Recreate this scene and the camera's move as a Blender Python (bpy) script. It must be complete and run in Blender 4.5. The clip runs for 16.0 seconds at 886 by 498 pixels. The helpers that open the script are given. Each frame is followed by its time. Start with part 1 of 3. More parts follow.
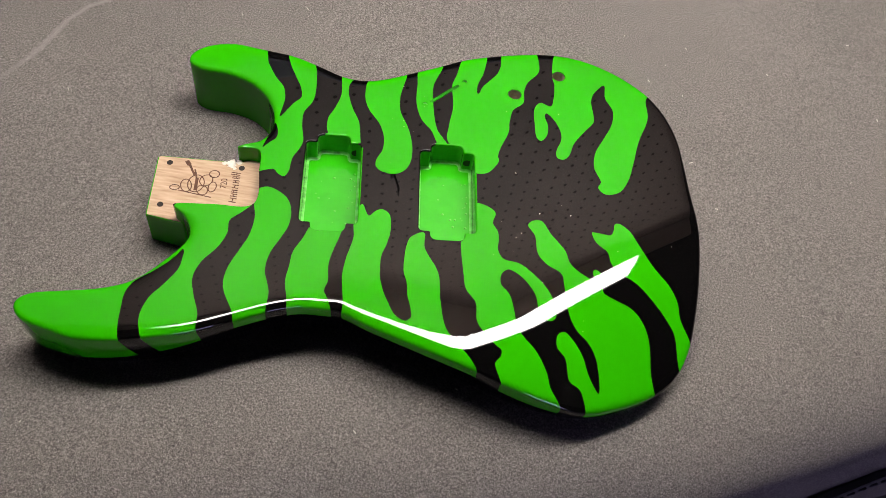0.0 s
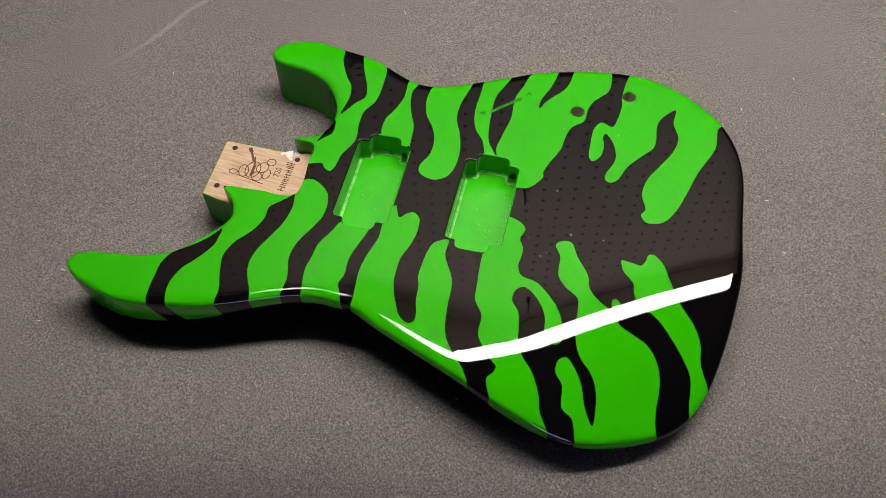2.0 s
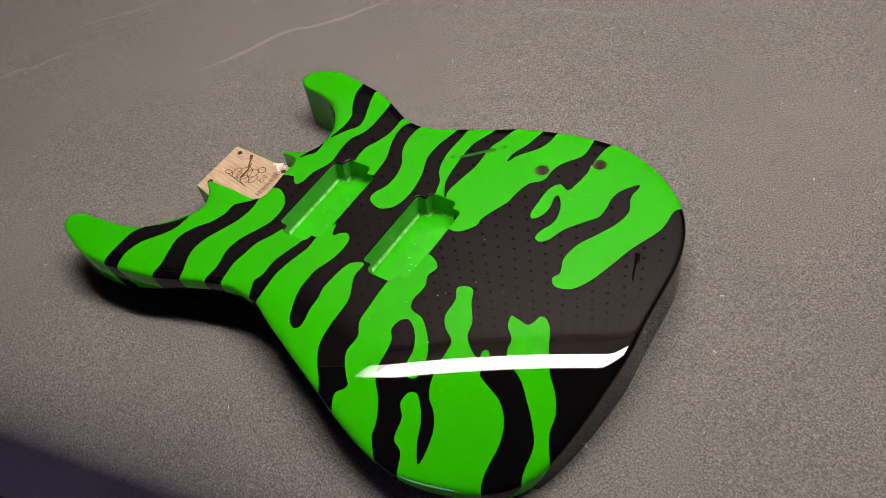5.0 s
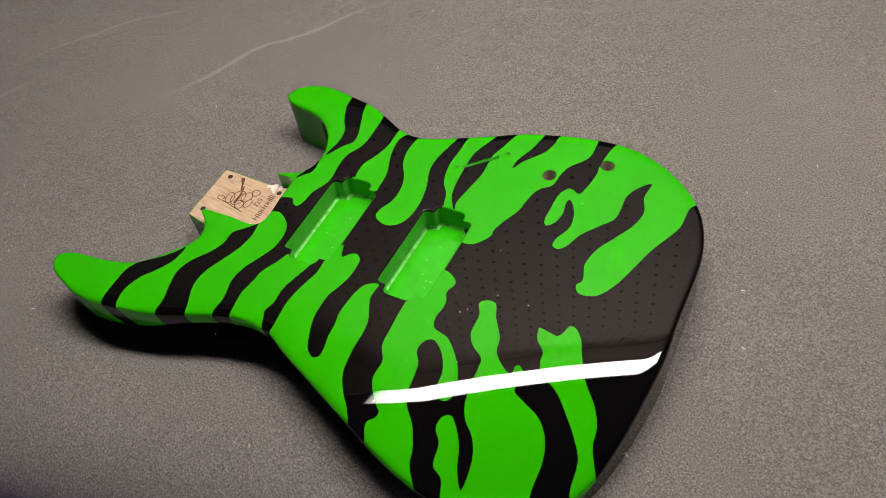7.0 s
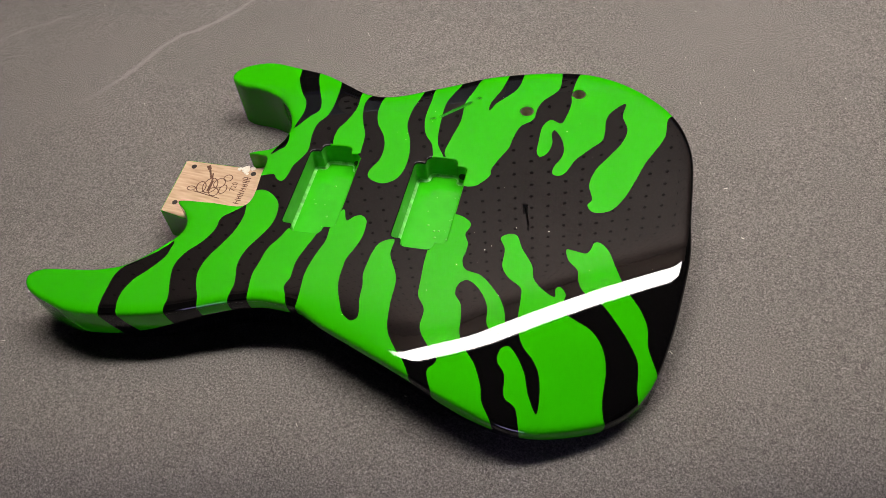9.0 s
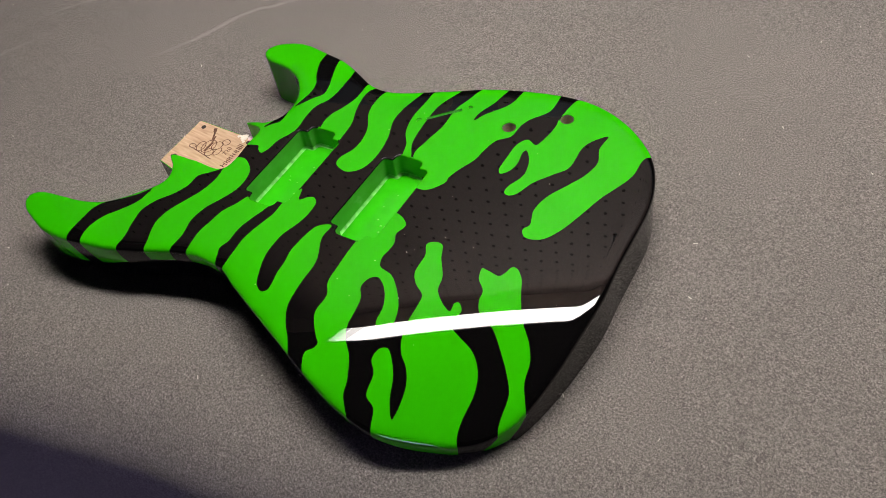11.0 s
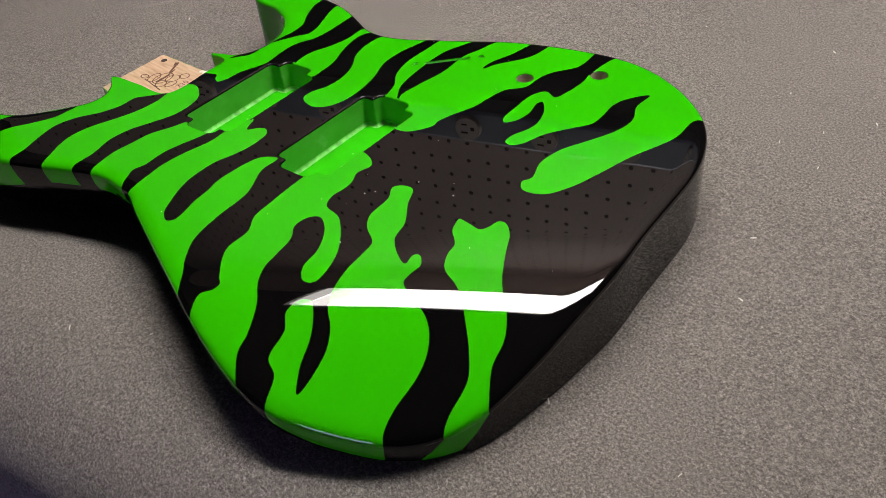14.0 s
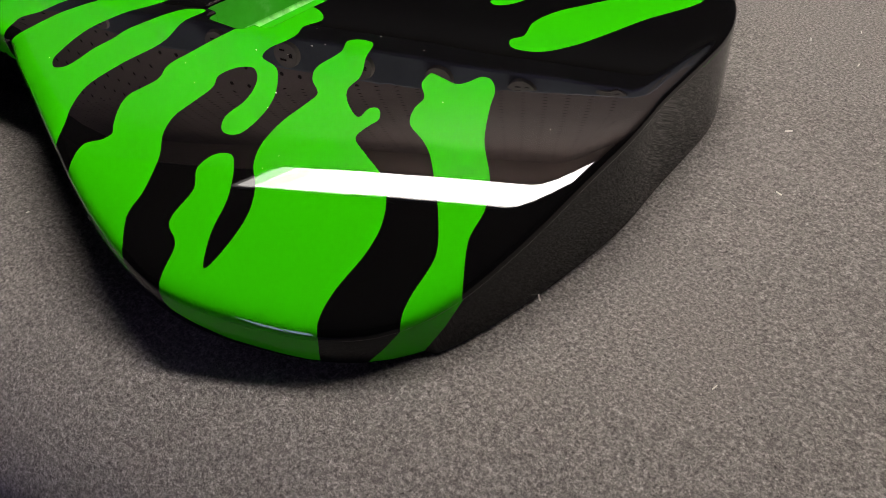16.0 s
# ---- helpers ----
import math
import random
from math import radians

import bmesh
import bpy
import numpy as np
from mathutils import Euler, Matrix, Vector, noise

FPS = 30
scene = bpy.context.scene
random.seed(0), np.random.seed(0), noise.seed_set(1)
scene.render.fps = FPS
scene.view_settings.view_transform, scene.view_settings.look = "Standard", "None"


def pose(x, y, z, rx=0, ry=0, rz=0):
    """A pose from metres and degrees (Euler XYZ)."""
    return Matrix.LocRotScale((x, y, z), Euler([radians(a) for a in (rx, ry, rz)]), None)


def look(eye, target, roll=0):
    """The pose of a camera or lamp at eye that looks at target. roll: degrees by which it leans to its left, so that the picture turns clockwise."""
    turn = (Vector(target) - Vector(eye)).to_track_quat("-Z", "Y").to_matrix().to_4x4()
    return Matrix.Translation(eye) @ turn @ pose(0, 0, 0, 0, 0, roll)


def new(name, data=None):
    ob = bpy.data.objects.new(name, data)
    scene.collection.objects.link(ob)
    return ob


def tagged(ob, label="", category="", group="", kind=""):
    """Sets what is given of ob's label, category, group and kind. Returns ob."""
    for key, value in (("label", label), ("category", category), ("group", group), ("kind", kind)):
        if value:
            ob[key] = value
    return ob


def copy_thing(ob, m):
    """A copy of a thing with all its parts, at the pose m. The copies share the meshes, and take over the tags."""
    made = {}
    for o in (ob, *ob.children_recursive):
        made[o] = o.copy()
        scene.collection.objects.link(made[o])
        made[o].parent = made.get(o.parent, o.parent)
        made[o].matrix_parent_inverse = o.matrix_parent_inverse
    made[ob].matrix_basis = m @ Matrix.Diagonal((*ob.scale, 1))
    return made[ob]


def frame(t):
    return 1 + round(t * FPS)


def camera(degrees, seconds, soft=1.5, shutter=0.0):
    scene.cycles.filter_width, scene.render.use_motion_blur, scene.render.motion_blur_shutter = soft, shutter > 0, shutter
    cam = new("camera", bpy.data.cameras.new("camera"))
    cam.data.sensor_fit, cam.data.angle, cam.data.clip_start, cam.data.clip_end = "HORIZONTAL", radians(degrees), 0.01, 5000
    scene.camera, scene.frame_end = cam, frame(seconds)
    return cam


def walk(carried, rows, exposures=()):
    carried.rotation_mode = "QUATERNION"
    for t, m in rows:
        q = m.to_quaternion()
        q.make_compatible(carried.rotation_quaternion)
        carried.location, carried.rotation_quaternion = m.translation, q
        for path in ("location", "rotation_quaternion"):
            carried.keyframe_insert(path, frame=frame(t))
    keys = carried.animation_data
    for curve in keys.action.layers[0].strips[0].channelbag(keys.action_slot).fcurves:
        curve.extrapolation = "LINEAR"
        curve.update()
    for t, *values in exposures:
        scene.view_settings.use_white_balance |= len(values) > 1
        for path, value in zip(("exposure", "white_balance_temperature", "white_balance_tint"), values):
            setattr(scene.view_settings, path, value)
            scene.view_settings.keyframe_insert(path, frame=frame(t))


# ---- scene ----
cam = camera(55.00, 16.0, soft=0.65)
PATH = [
    (0, (0.1865, -0.3793, 0.4978), (0.1999, -0.0295, 0.0106), 10.58),
    (0.5, (0.1762, -0.3700, 0.4909), (0.1938, -0.0186, 0.0049), 10.56),
    (1, (0.1870, -0.3750, 0.4891), (0.1972, -0.0219, 0.0042), 9.97),
    (1.5, (0.2513, -0.3604, 0.4991), (0.2002, -0.0204, 0.0074), 4.71),
    (2, (0.2973, -0.3546, 0.5082), (0.1772, -0.0327, 0.0163), -1.02),
    (2.5, (0.3437, -0.3483, 0.5098), (0.1781, -0.0427, 0.0207), -4.03),
    (3, (0.3901, -0.3238, 0.5081), (0.1897, -0.0283, 0.0259), -5.47),
    (3.5, (0.4350, -0.3057, 0.5046), (0.2028, -0.0202, 0.0306), -6.72),
    (4, (0.4778, -0.2895, 0.5033), (0.2156, -0.0176, 0.0372), -8.79),
    (4.5, (0.5072, -0.2710, 0.5035), (0.2219, -0.0080, 0.0458), -10.74),
    (4.7, (0.5151, -0.2681, 0.4968), (0.2240, -0.0021, 0.0446), -10.79),
    (6.8, (0.4778, -0.2704, 0.4973), (0.2035, 0.0090, 0.0427), -11.60),
    (7, (0.4660, -0.2803, 0.4957), (0.2036, 0.0072, 0.0391), -10.94),
    (7.5, (0.4428, -0.3026, 0.4958), (0.2075, 0.0015, 0.0352), -9.81),
    (8, (0.4182, -0.3257, 0.4922), (0.2054, -0.0090, 0.0292), -9.54),
    (8.5, (0.3933, -0.3429, 0.4886), (0.2088, -0.0133, 0.0224), -8.99),
    (9, (0.3726, -0.3620, 0.4825), (0.2098, -0.0214, 0.0161), -7.96),
    (9.5, (0.3864, -0.3709, 0.4696), (0.2262, -0.0300, 0.0025), -4.90),
    (9.7, (0.4161, -0.3625, 0.4708), (0.2376, -0.0286, 0.0054), -3.80),
    (11.8, (0.5601, -0.2601, 0.4414), (0.2349, -0.0040, 0.0070), -17.04),
    (12, (0.5655, -0.2658, 0.4324), (0.2365, -0.0031, 0.0049), -17.25),
    (12.5, (0.5598, -0.2665, 0.4007), (0.2246, 0.0070, -0.0150), -15.69),
    (13, (0.5483, -0.2562, 0.3663), (0.2068, 0.0289, -0.0363), -12.50),
    (13.5, (0.5344, -0.2460, 0.3293), (0.1929, 0.0477, -0.0671), -9.38),
    (14, (0.5275, -0.2395, 0.2926), (0.1853, 0.0676, -0.0929), -6.25),
    (14.5, (0.5191, -0.2357, 0.2585), (0.1795, 0.0806, -0.1217), -4.46),
    (14.8, (0.5138, -0.2332, 0.2404), (0.1782, 0.0885, -0.1388), -3.69),
    (14.9, (0.5129, -0.2304, 0.2365), (0.1783, 0.0939, -0.1414), -3.52),
    (15, (0.5108, -0.2299, 0.2311), (0.1768, 0.0940, -0.1477), -3.31),
    (15.5, (0.5051, -0.2269, 0.2107), (0.1754, 0.1002, -0.1692), -2.59),
    (15.7, (0.5035, -0.2248, 0.2033), (0.1744, 0.1029, -0.1766), -2.30),
    (16, (0.5004, -0.2223, 0.1927), (0.1730, 0.1085, -0.1860), -1.86),
]

walk(cam, [(t, look(eye, target, roll)) for t, eye, target, roll in PATH],
     exposures=[(0, 0.02), (1.0, -0.10), (1.5, -0.16), (3.5, -0.25), (4.7, -0.19), (6.8, -0.16), (9.0, -0.11), (12.5, -0.08), (14.5, 0.03), (16.0, 0.06)])

# ---- light ----
TOP = 0.0445  # thickness of the guitar body
WALL = math.radians(22.0)  # the bench and its back wall stand turned to the guitar body
BENCH = pose(0, 0, 0, 0, 0, 22.0)  # bench axes: u along the wall, n towards it
WALL_N, LAMP_U, LAMP_N, LAMP_Z, LAMP_HALF = 0.40, 0.385, 0.10, 1.06, 0.072
LAMP_STRENGTH = 54.0

world = bpy.data.worlds.new("faint_blue_fill")
scene.world = world
world.use_nodes = True
sky = world.node_tree.nodes["Background"]
sky.inputs["Color"].default_value = (0.52, 0.50, 1.0, 1)
sky.inputs["Strength"].default_value = 0.004
# bluish source known only by its tint and edge glint; form assumed
WINDOW_LIGHT = 7.5


# ---- materials ----
def material(name):
    m = bpy.data.materials.new(name)
    m.use_nodes = True
    return m, m.node_tree.nodes, m.node_tree.links, m.node_tree.nodes["Principled BSDF"]


def noise_node(nodes, links, scale, detail=4.0, rough=0.55, coords="Object"):
    tc = nodes.new("ShaderNodeTexCoord")
    n = nodes.new("ShaderNodeTexNoise")
    n.inputs["Scale"].default_value, n.inputs["Detail"].default_value, n.inputs["Roughness"].default_value = scale, detail, rough
    links.new(tc.outputs[coords], n.inputs["Vector"])
    return n


def ramp(nodes, links, source, stops):
    r = nodes.new("ShaderNodeValToRGB")
    while len(r.color_ramp.elements) < len(stops):
        r.color_ramp.elements.new(0.5)
    for e, (p, c) in zip(r.color_ramp.elements, stops):
        e.position, e.color = p, (*c, 1)
    links.new(source, r.inputs["Fac"])
    return r


def bump(nodes, links, source, strength, distance, target, below=None):
    b = nodes.new("ShaderNodeBump")
    b.inputs["Strength"].default_value, b.inputs["Distance"].default_value = strength, distance
    links.new(source, b.inputs["Height"])
    if below:
        links.new(below.outputs["Normal"], b.inputs["Normal"])
    links.new(b.outputs["Normal"], target.inputs["Normal"])
    return b


def lacquer(name, dark, light, rough=0.012):
    m, nodes, links, p = material(name)
    n = noise_node(nodes, links, 9.0, 2.0)
    r = ramp(nodes, links, n.outputs["Fac"], [(0.3, dark), (0.7, light)])
    links.new(r.outputs["Color"], p.inputs["Base Color"])
    fine = noise_node(nodes, links, 260.0, 3.0)
    g = nodes.new("ShaderNodeMapRange")
    g.inputs["To Min"].default_value, g.inputs["To Max"].default_value = rough * 0.7, rough * 1.6
    links.new(fine.outputs["Fac"], g.inputs["Value"])
    links.new(g.outputs["Result"], p.inputs["Roughness"])
    wave = noise_node(nodes, links, 26.0, 1.0)
    bump(nodes, links, wave.outputs["Fac"], 0.25, 0.00018, p)
    p.inputs["IOR"].default_value = 1.42
    p.inputs["Specular IOR Level"].default_value = 0.42
    return m


def plain(name, colour, rough, metallic=0.0, vary=0.15, scale=40.0, relief=0.0):
    m, nodes, links, p = material(name)
    n = noise_node(nodes, links, scale, 5.0)
    lo, hi = [c * (1 - vary) for c in colour], [min(1, c * (1 + vary)) for c in colour]
    r = ramp(nodes, links, n.outputs["Fac"], [(0.3, lo), (0.7, hi)])
    links.new(r.outputs["Color"], p.inputs["Base Color"])
    p.inputs["Roughness"].default_value, p.inputs["Metallic"].default_value = rough, metallic
    if relief:
        bump(nodes, links, n.outputs["Fac"], 0.6, relief, p)
    return m


GREEN = lacquer("green_lacquer", (0.0155, 0.287, 0.0004), (0.0185, 0.302, 0.0005))
BLACK = lacquer("black_lacquer", (0.0014, 0.0013, 0.0013), (0.0022, 0.002, 0.002))


def cavity_paint():
    m, nodes, links, p = material("green_cavity_paint")
    n = noise_node(nodes, links, 60.0, 4.0)
    r = ramp(nodes, links, n.outputs["Fac"], [(0.3, (0.019, 0.32, 0.002)), (0.7, (0.024, 0.37, 0.004))])
    links.new(r.outputs["Color"], p.inputs["Base Color"])
    p.inputs["Roughness"].default_value = 0.16
    bump(nodes, links, n.outputs["Fac"], 0.25, 0.0004, p)
    return m


CAVITY = cavity_paint()


# paler green than the cavity floor, with whitish patches
def wall_paint():
    m, nodes, links, p = material("pale_cavity_wall_paint")
    n = noise_node(nodes, links, 45.0, 5.0, 0.6)
    r = ramp(nodes, links, n.outputs["Fac"], [(0.25, (0.041, 0.30, 0.016)), (0.62, (0.074, 0.37, 0.037)), (0.80, (0.20, 0.45, 0.15))])
    links.new(r.outputs["Color"], p.inputs["Base Color"])
    p.inputs["Roughness"].default_value = 0.10
    bump(nodes, links, n.outputs["Fac"], 0.5, 0.0008, p)
    return m


CAVITY_WALL = wall_paint()
BARE = plain("bare_wood_edge", (0.42, 0.36, 0.28), 0.6, vary=0.3, scale=300)
BUBBLE = lacquer("bubbled_green_paint", (0.04, 0.37, 0.015), (0.09, 0.45, 0.05), 0.05)
# pale colour holds the glint of lacquer pooled at floor edges and slot
POOLED_GLINT = plain("pooled_lacquer_glint", (0.15, 0.52, 0.10), 0.08, vary=0.4, scale=220, relief=0.0006)


def suede():
    m, nodes, links, p = material("grey_suede")
    broad = noise_node(nodes, links, 5.0, 3.0)
    nap = noise_node(nodes, links, 720.0, 6.0, 0.8)
    speck = noise_node(nodes, links, 1400.0, 4.0, 0.75)
    a = ramp(nodes, links, nap.outputs["Fac"], [(0.31, (0.050, 0.046, 0.043)), (0.50, (0.176, 0.163, 0.153)), (0.69, (0.385, 0.360, 0.341))])
    b = ramp(nodes, links, broad.outputs["Fac"], [(0.25, (0.90, 0.90, 0.90)), (0.75, (1.06, 1.05, 1.05))])
    c = ramp(nodes, links, speck.outputs["Fac"], [(0.32, (0.52, 0.52, 0.52)), (0.68, (1.50, 1.48, 1.46))])
    one = nodes.new("ShaderNodeMixRGB")
    two = nodes.new("ShaderNodeMixRGB")
    for mix in (one, two):
        mix.blend_type = "MULTIPLY"
        mix.inputs["Fac"].default_value = 1.0
    links.new(a.outputs["Color"], one.inputs["Color1"])
    links.new(b.outputs["Color"], one.inputs["Color2"])
    links.new(one.outputs["Color"], two.inputs["Color1"])
    links.new(c.outputs["Color"], two.inputs["Color2"])
    tc = nodes.new("ShaderNodeTexCoord")
    last = two.outputs["Color"]
    bend = noise_node(nodes, links, 9.0, 3.0)
    # long pale scuffs brushed into the nap
    for x, y, turn, half, strong in ((-0.113, 0.173, 62.0, 0.14, 0.55), (-0.30, 0.12, 58.0, 0.10, 0.35), (-0.33, -0.02, 70.0, 0.06, 0.3), (0.10, 0.33, 35.0, 0.08, 0.2)):
        mp = nodes.new("ShaderNodeMapping")
        mp.vector_type = "TEXTURE"
        mp.inputs["Location"].default_value = (x, y, 0)
        mp.inputs["Rotation"].default_value = (0, 0, radians(turn))
        links.new(tc.outputs["Object"], mp.inputs["Vector"])
        sep = nodes.new("ShaderNodeSeparateXYZ")
        links.new(mp.outputs["Vector"], sep.inputs["Vector"])
        wob = nodes.new("ShaderNodeMath")
        wob.operation = "MULTIPLY_ADD"
        links.new(bend.outputs["Fac"], wob.inputs[0])
        wob.inputs[1].default_value = 0.06
        links.new(sep.outputs["Y"], wob.inputs[2])
        off = nodes.new("ShaderNodeMath")
        off.operation = "SUBTRACT"
        links.new(wob.outputs[0], off.inputs[0])
        off.inputs[1].default_value = 0.03
        gap = nodes.new("ShaderNodeMath")
        gap.operation = "ABSOLUTE"
        links.new(off.outputs[0], gap.inputs[0])
        near = nodes.new("ShaderNodeMapRange")
        near.inputs["From Min"].default_value, near.inputs["From Max"].default_value = 0.0035, 0.0005
        near.inputs["To Max"].default_value = strong
        links.new(gap.outputs[0], near.inputs["Value"])
        far = nodes.new("ShaderNodeMath")
        far.operation = "ABSOLUTE"
        links.new(sep.outputs["X"], far.inputs[0])
        fade = nodes.new("ShaderNodeMapRange")
        fade.inputs["From Min"].default_value, fade.inputs["From Max"].default_value = half, half * 0.5
        links.new(far.outputs[0], fade.inputs["Value"])
        both = nodes.new("ShaderNodeMath")
        both.operation = "MULTIPLY"
        links.new(near.outputs["Result"], both.inputs[0])
        links.new(fade.outputs["Result"], both.inputs[1])
        mix = nodes.new("ShaderNodeMixRGB")
        mix.inputs["Color2"].default_value = (0.32, 0.30, 0.285, 1)
        links.new(both.outputs[0], mix.inputs["Fac"])
        links.new(last, mix.inputs["Color1"])
        last = mix.outputs["Color"]
    links.new(last, p.inputs["Base Color"])
    p.inputs["Roughness"].default_value = 0.95
    p.inputs["Specular IOR Level"].default_value = 0.1
    p.inputs["Sheen Weight"].default_value = 0.0
    first = bump(nodes, links, nap.outputs["Fac"], 0.9, 0.0018, p)
    bump(nodes, links, speck.outputs["Fac"], 0.5, 0.0005, p, first)
    return m


SUEDE = suede()


def raw_wood():
    m, nodes, links, p = material("raw_pale_wood")
    tc = nodes.new("ShaderNodeTexCoord")
    mp = nodes.new("ShaderNodeMapping")
    mp.inputs["Rotation"].default_value[2] = radians(-7)
    mp.inputs["Scale"].default_value = (60, 520, 200)
    n = nodes.new("ShaderNodeTexNoise")
    n.inputs["Scale"].default_value, n.inputs["Detail"].default_value = 1.0, 6.0
    links.new(tc.outputs["Object"], mp.inputs["Vector"])
    links.new(mp.outputs["Vector"], n.inputs["Vector"])
    r = ramp(nodes, links, n.outputs["Fac"], [(0.25, (0.27, 0.165, 0.094)), (0.5, (0.415, 0.28, 0.178)), (0.75, (0.52, 0.378, 0.26))])
    links.new(r.outputs["Color"], p.inputs["Base Color"])
    p.inputs["Roughness"].default_value = 0.6
    bump(nodes, links, n.outputs["Fac"], 0.3, 0.0003, p)
    return m


WOOD = raw_wood()
BURNT = plain("burnt_wood", (0.09, 0.035, 0.016), 0.8, vary=0.4, scale=300)
# dark brown puts the shade inside holes and slots into the colour
HOLE = plain("hole_shade", (0.02, 0.014, 0.01), 0.9, scale=300)
DUST = plain("white_residue", (0.62, 0.58, 0.51), 0.7, scale=400, relief=0.0004)
HARDBOARD = plain("brown_hardboard", (0.31, 0.235, 0.212), 0.55, vary=0.12, scale=7.0)
# pale tone chosen so the added board mirrors bright beside the lamp
REFLECTOR = plain("pale_reflector_brown", (0.58, 0.45, 0.40), 0.5, vary=0.08, scale=6.0)
STEEL = plain("dull_steel", (0.20, 0.22, 0.26), 0.4, metallic=0.35, scale=20.0)
OUTLET = plain("grey_brown_plastic", (0.36, 0.31, 0.27), 0.4, scale=60)
# near-black colour stands in for the unlit room mirrored in the lacquer
DARK = plain("unlit_black", (0.012, 0.012, 0.014), 0.8, scale=3.0)
HOUSING = plain("white_enamel", (0.7, 0.7, 0.68), 0.4, scale=10)
FLOOR = plain("concrete", (0.12, 0.118, 0.115), 0.85, vary=0.3, scale=4.0, relief=0.002)
THREAD = plain("black_thread", (0.012, 0.012, 0.014), 0.8, scale=900)
LEATHER = plain("charcoal_binding", (0.035, 0.033, 0.042), 0.7, scale=700, relief=0.0004)


def glowing(name, colour, strength):
    m, nodes, links, p = material(name)
    p.inputs["Base Color"].default_value = (0.9, 0.9, 0.9, 1)
    p.inputs["Emission Color"].default_value = (*colour, 1)
    p.inputs["Emission Strength"].default_value = strength
    return m


BLUE_GLOW = glowing("bluish_glow", (0.58, 0.52, 1.0), WINDOW_LIGHT)
HALF_LIT = glowing("half_lit_diffuser", (1.0, 0.942, 0.89), LAMP_STRENGTH * 0.6)
DIM_END = glowing("dim_diffuser_end", (1.0, 0.942, 0.89), LAMP_STRENGTH * 0.3)
DIFFUSER = glowing("lit_diffuser", (1.0, 0.942, 0.89), LAMP_STRENGTH)


# ---- mesh helpers ----
def part(name, bm, mat, parent=None, label="", smooth=False):
    me = bpy.data.meshes.new(name)
    bm.normal_update()
    bm.to_mesh(me)
    bm.free()
    for mm in (mat if isinstance(mat, (list, tuple)) else [mat]):
        me.materials.append(mm)
    for f in me.polygons:
        f.use_smooth = smooth
    ob = new(name, me)
    if parent:
        ob.parent = parent
    if label:
        tagged(ob, label)
    return ob


def box(bm, lo, hi, bevel=0.0, m=None):
    got = bmesh.ops.create_cube(bm, size=1.0)["verts"]
    for v in got:
        v.co = Vector([lo[k] + (v.co[k] + 0.5) * (hi[k] - lo[k]) for k in range(3)])
    if bevel:
        edges = list({e for v in got for e in v.link_edges})
        got = [v for v in bmesh.ops.bevel(bm, geom=edges, offset=bevel, segments=2, affect="EDGES", profile=0.5)["verts"]]
    if m is not None:
        bmesh.ops.transform(bm, matrix=m, verts=bm.verts[:] if bevel else got)
    return bm


def smooth_loop(points, step, closed=True):
    """A curve through the given points, resampled evenly."""
    p = np.array(points, float)
    n = len(p)
    out = []
    for i in range(n if closed else n - 1):
        a, b, c, d = (p[(i + k) % n] if closed else p[min(max(i + k, 0), n - 1)] for k in (-1, 0, 1, 2))
        la, lb, lc = (max(np.linalg.norm(q), 1e-6) ** 0.5 for q in (b - a, c - b, d - c))
        m1 = (c - b) + lb * ((b - a) / la - (c - a) / (la + lb)) if np.any(b != a) else c - b
        m2 = (c - b) + lb * ((d - c) / lc - (d - b) / (lb + lc)) if np.any(d != c) else c - b
        k = max(1, int(round(np.linalg.norm(c - b) / step)))
        for t in np.arange(k) / k:
            h = (2 * t**3 - 3 * t**2 + 1, t**3 - 2 * t**2 + t, -2 * t**3 + 3 * t**2, t**3 - t**2)
            out.append(h[0] * b + h[1] * m1 + h[2] * c + h[3] * m2)
    if not closed:
        out.append(p[-1])
    return np.array(out)


def inside(poly, pts):
    """Which points lie inside a closed polygon."""
    x, y = pts[:, 0], pts[:, 1]
    hit = np.zeros(len(pts), bool)
    a, b = poly, np.roll(poly, -1, 0)
    for (ax, ay), (bx, by) in zip(a, b):
        if ay != by:
            cross = ((ay > y) != (by > y)) & (x < (bx - ax) * (y - ay) / (by - ay) + ax)
            hit ^= cross
    return hit


def offset_loop(loop, d):
    """A counter-clockwise loop moved outwards by d, and its outward normals."""
    tang = np.roll(loop, -1, 0) - np.roll(loop, 1, 0)
    nrm = np.stack([tang[:, 1], -tang[:, 0]], 1)
    nrm /= np.linalg.norm(nrm, axis=1, keepdims=True) + 1e-9
    return loop + nrm * d, nrm


def ccw(loop):
    x, y = loop[:, 0], loop[:, 1]
    return loop if (x * np.roll(y, -1) - np.roll(x, -1) * y).sum() > 0 else loop[::-1]


def top_drop(x, y):
    """How far the forearm contour lies below the flat top, and its slope along x and y, in millimetres."""
    along = CONTOUR_COS * x + CONTOUR_SIN * y - 250.0
    s = np.maximum(CONTOUR_SIN * x - CONTOUR_COS * y - CONTOUR_START - CONTOUR_BOW * along**2, 0.0)
    bent = np.minimum(s, CONTOUR_BENT)
    steep = 2 * CONTOUR_BEND * bent
    drop = CONTOUR_BEND * bent**2 + steep * (s - bent)
    return drop, steep * (CONTOUR_SIN - 2 * CONTOUR_BOW * along * CONTOUR_COS), steep * (-CONTOUR_COS - 2 * CONTOUR_BOW * along * CONTOUR_SIN)


CONTOUR_BENT = 60.0  # past this the contour runs straight down to the edge
CONTOUR_SIN, CONTOUR_COS, CONTOUR_START, CONTOUR_BEND, CONTOUR_BOW = 0.624, 0.781, 213.4, 0.00334, 0.00062
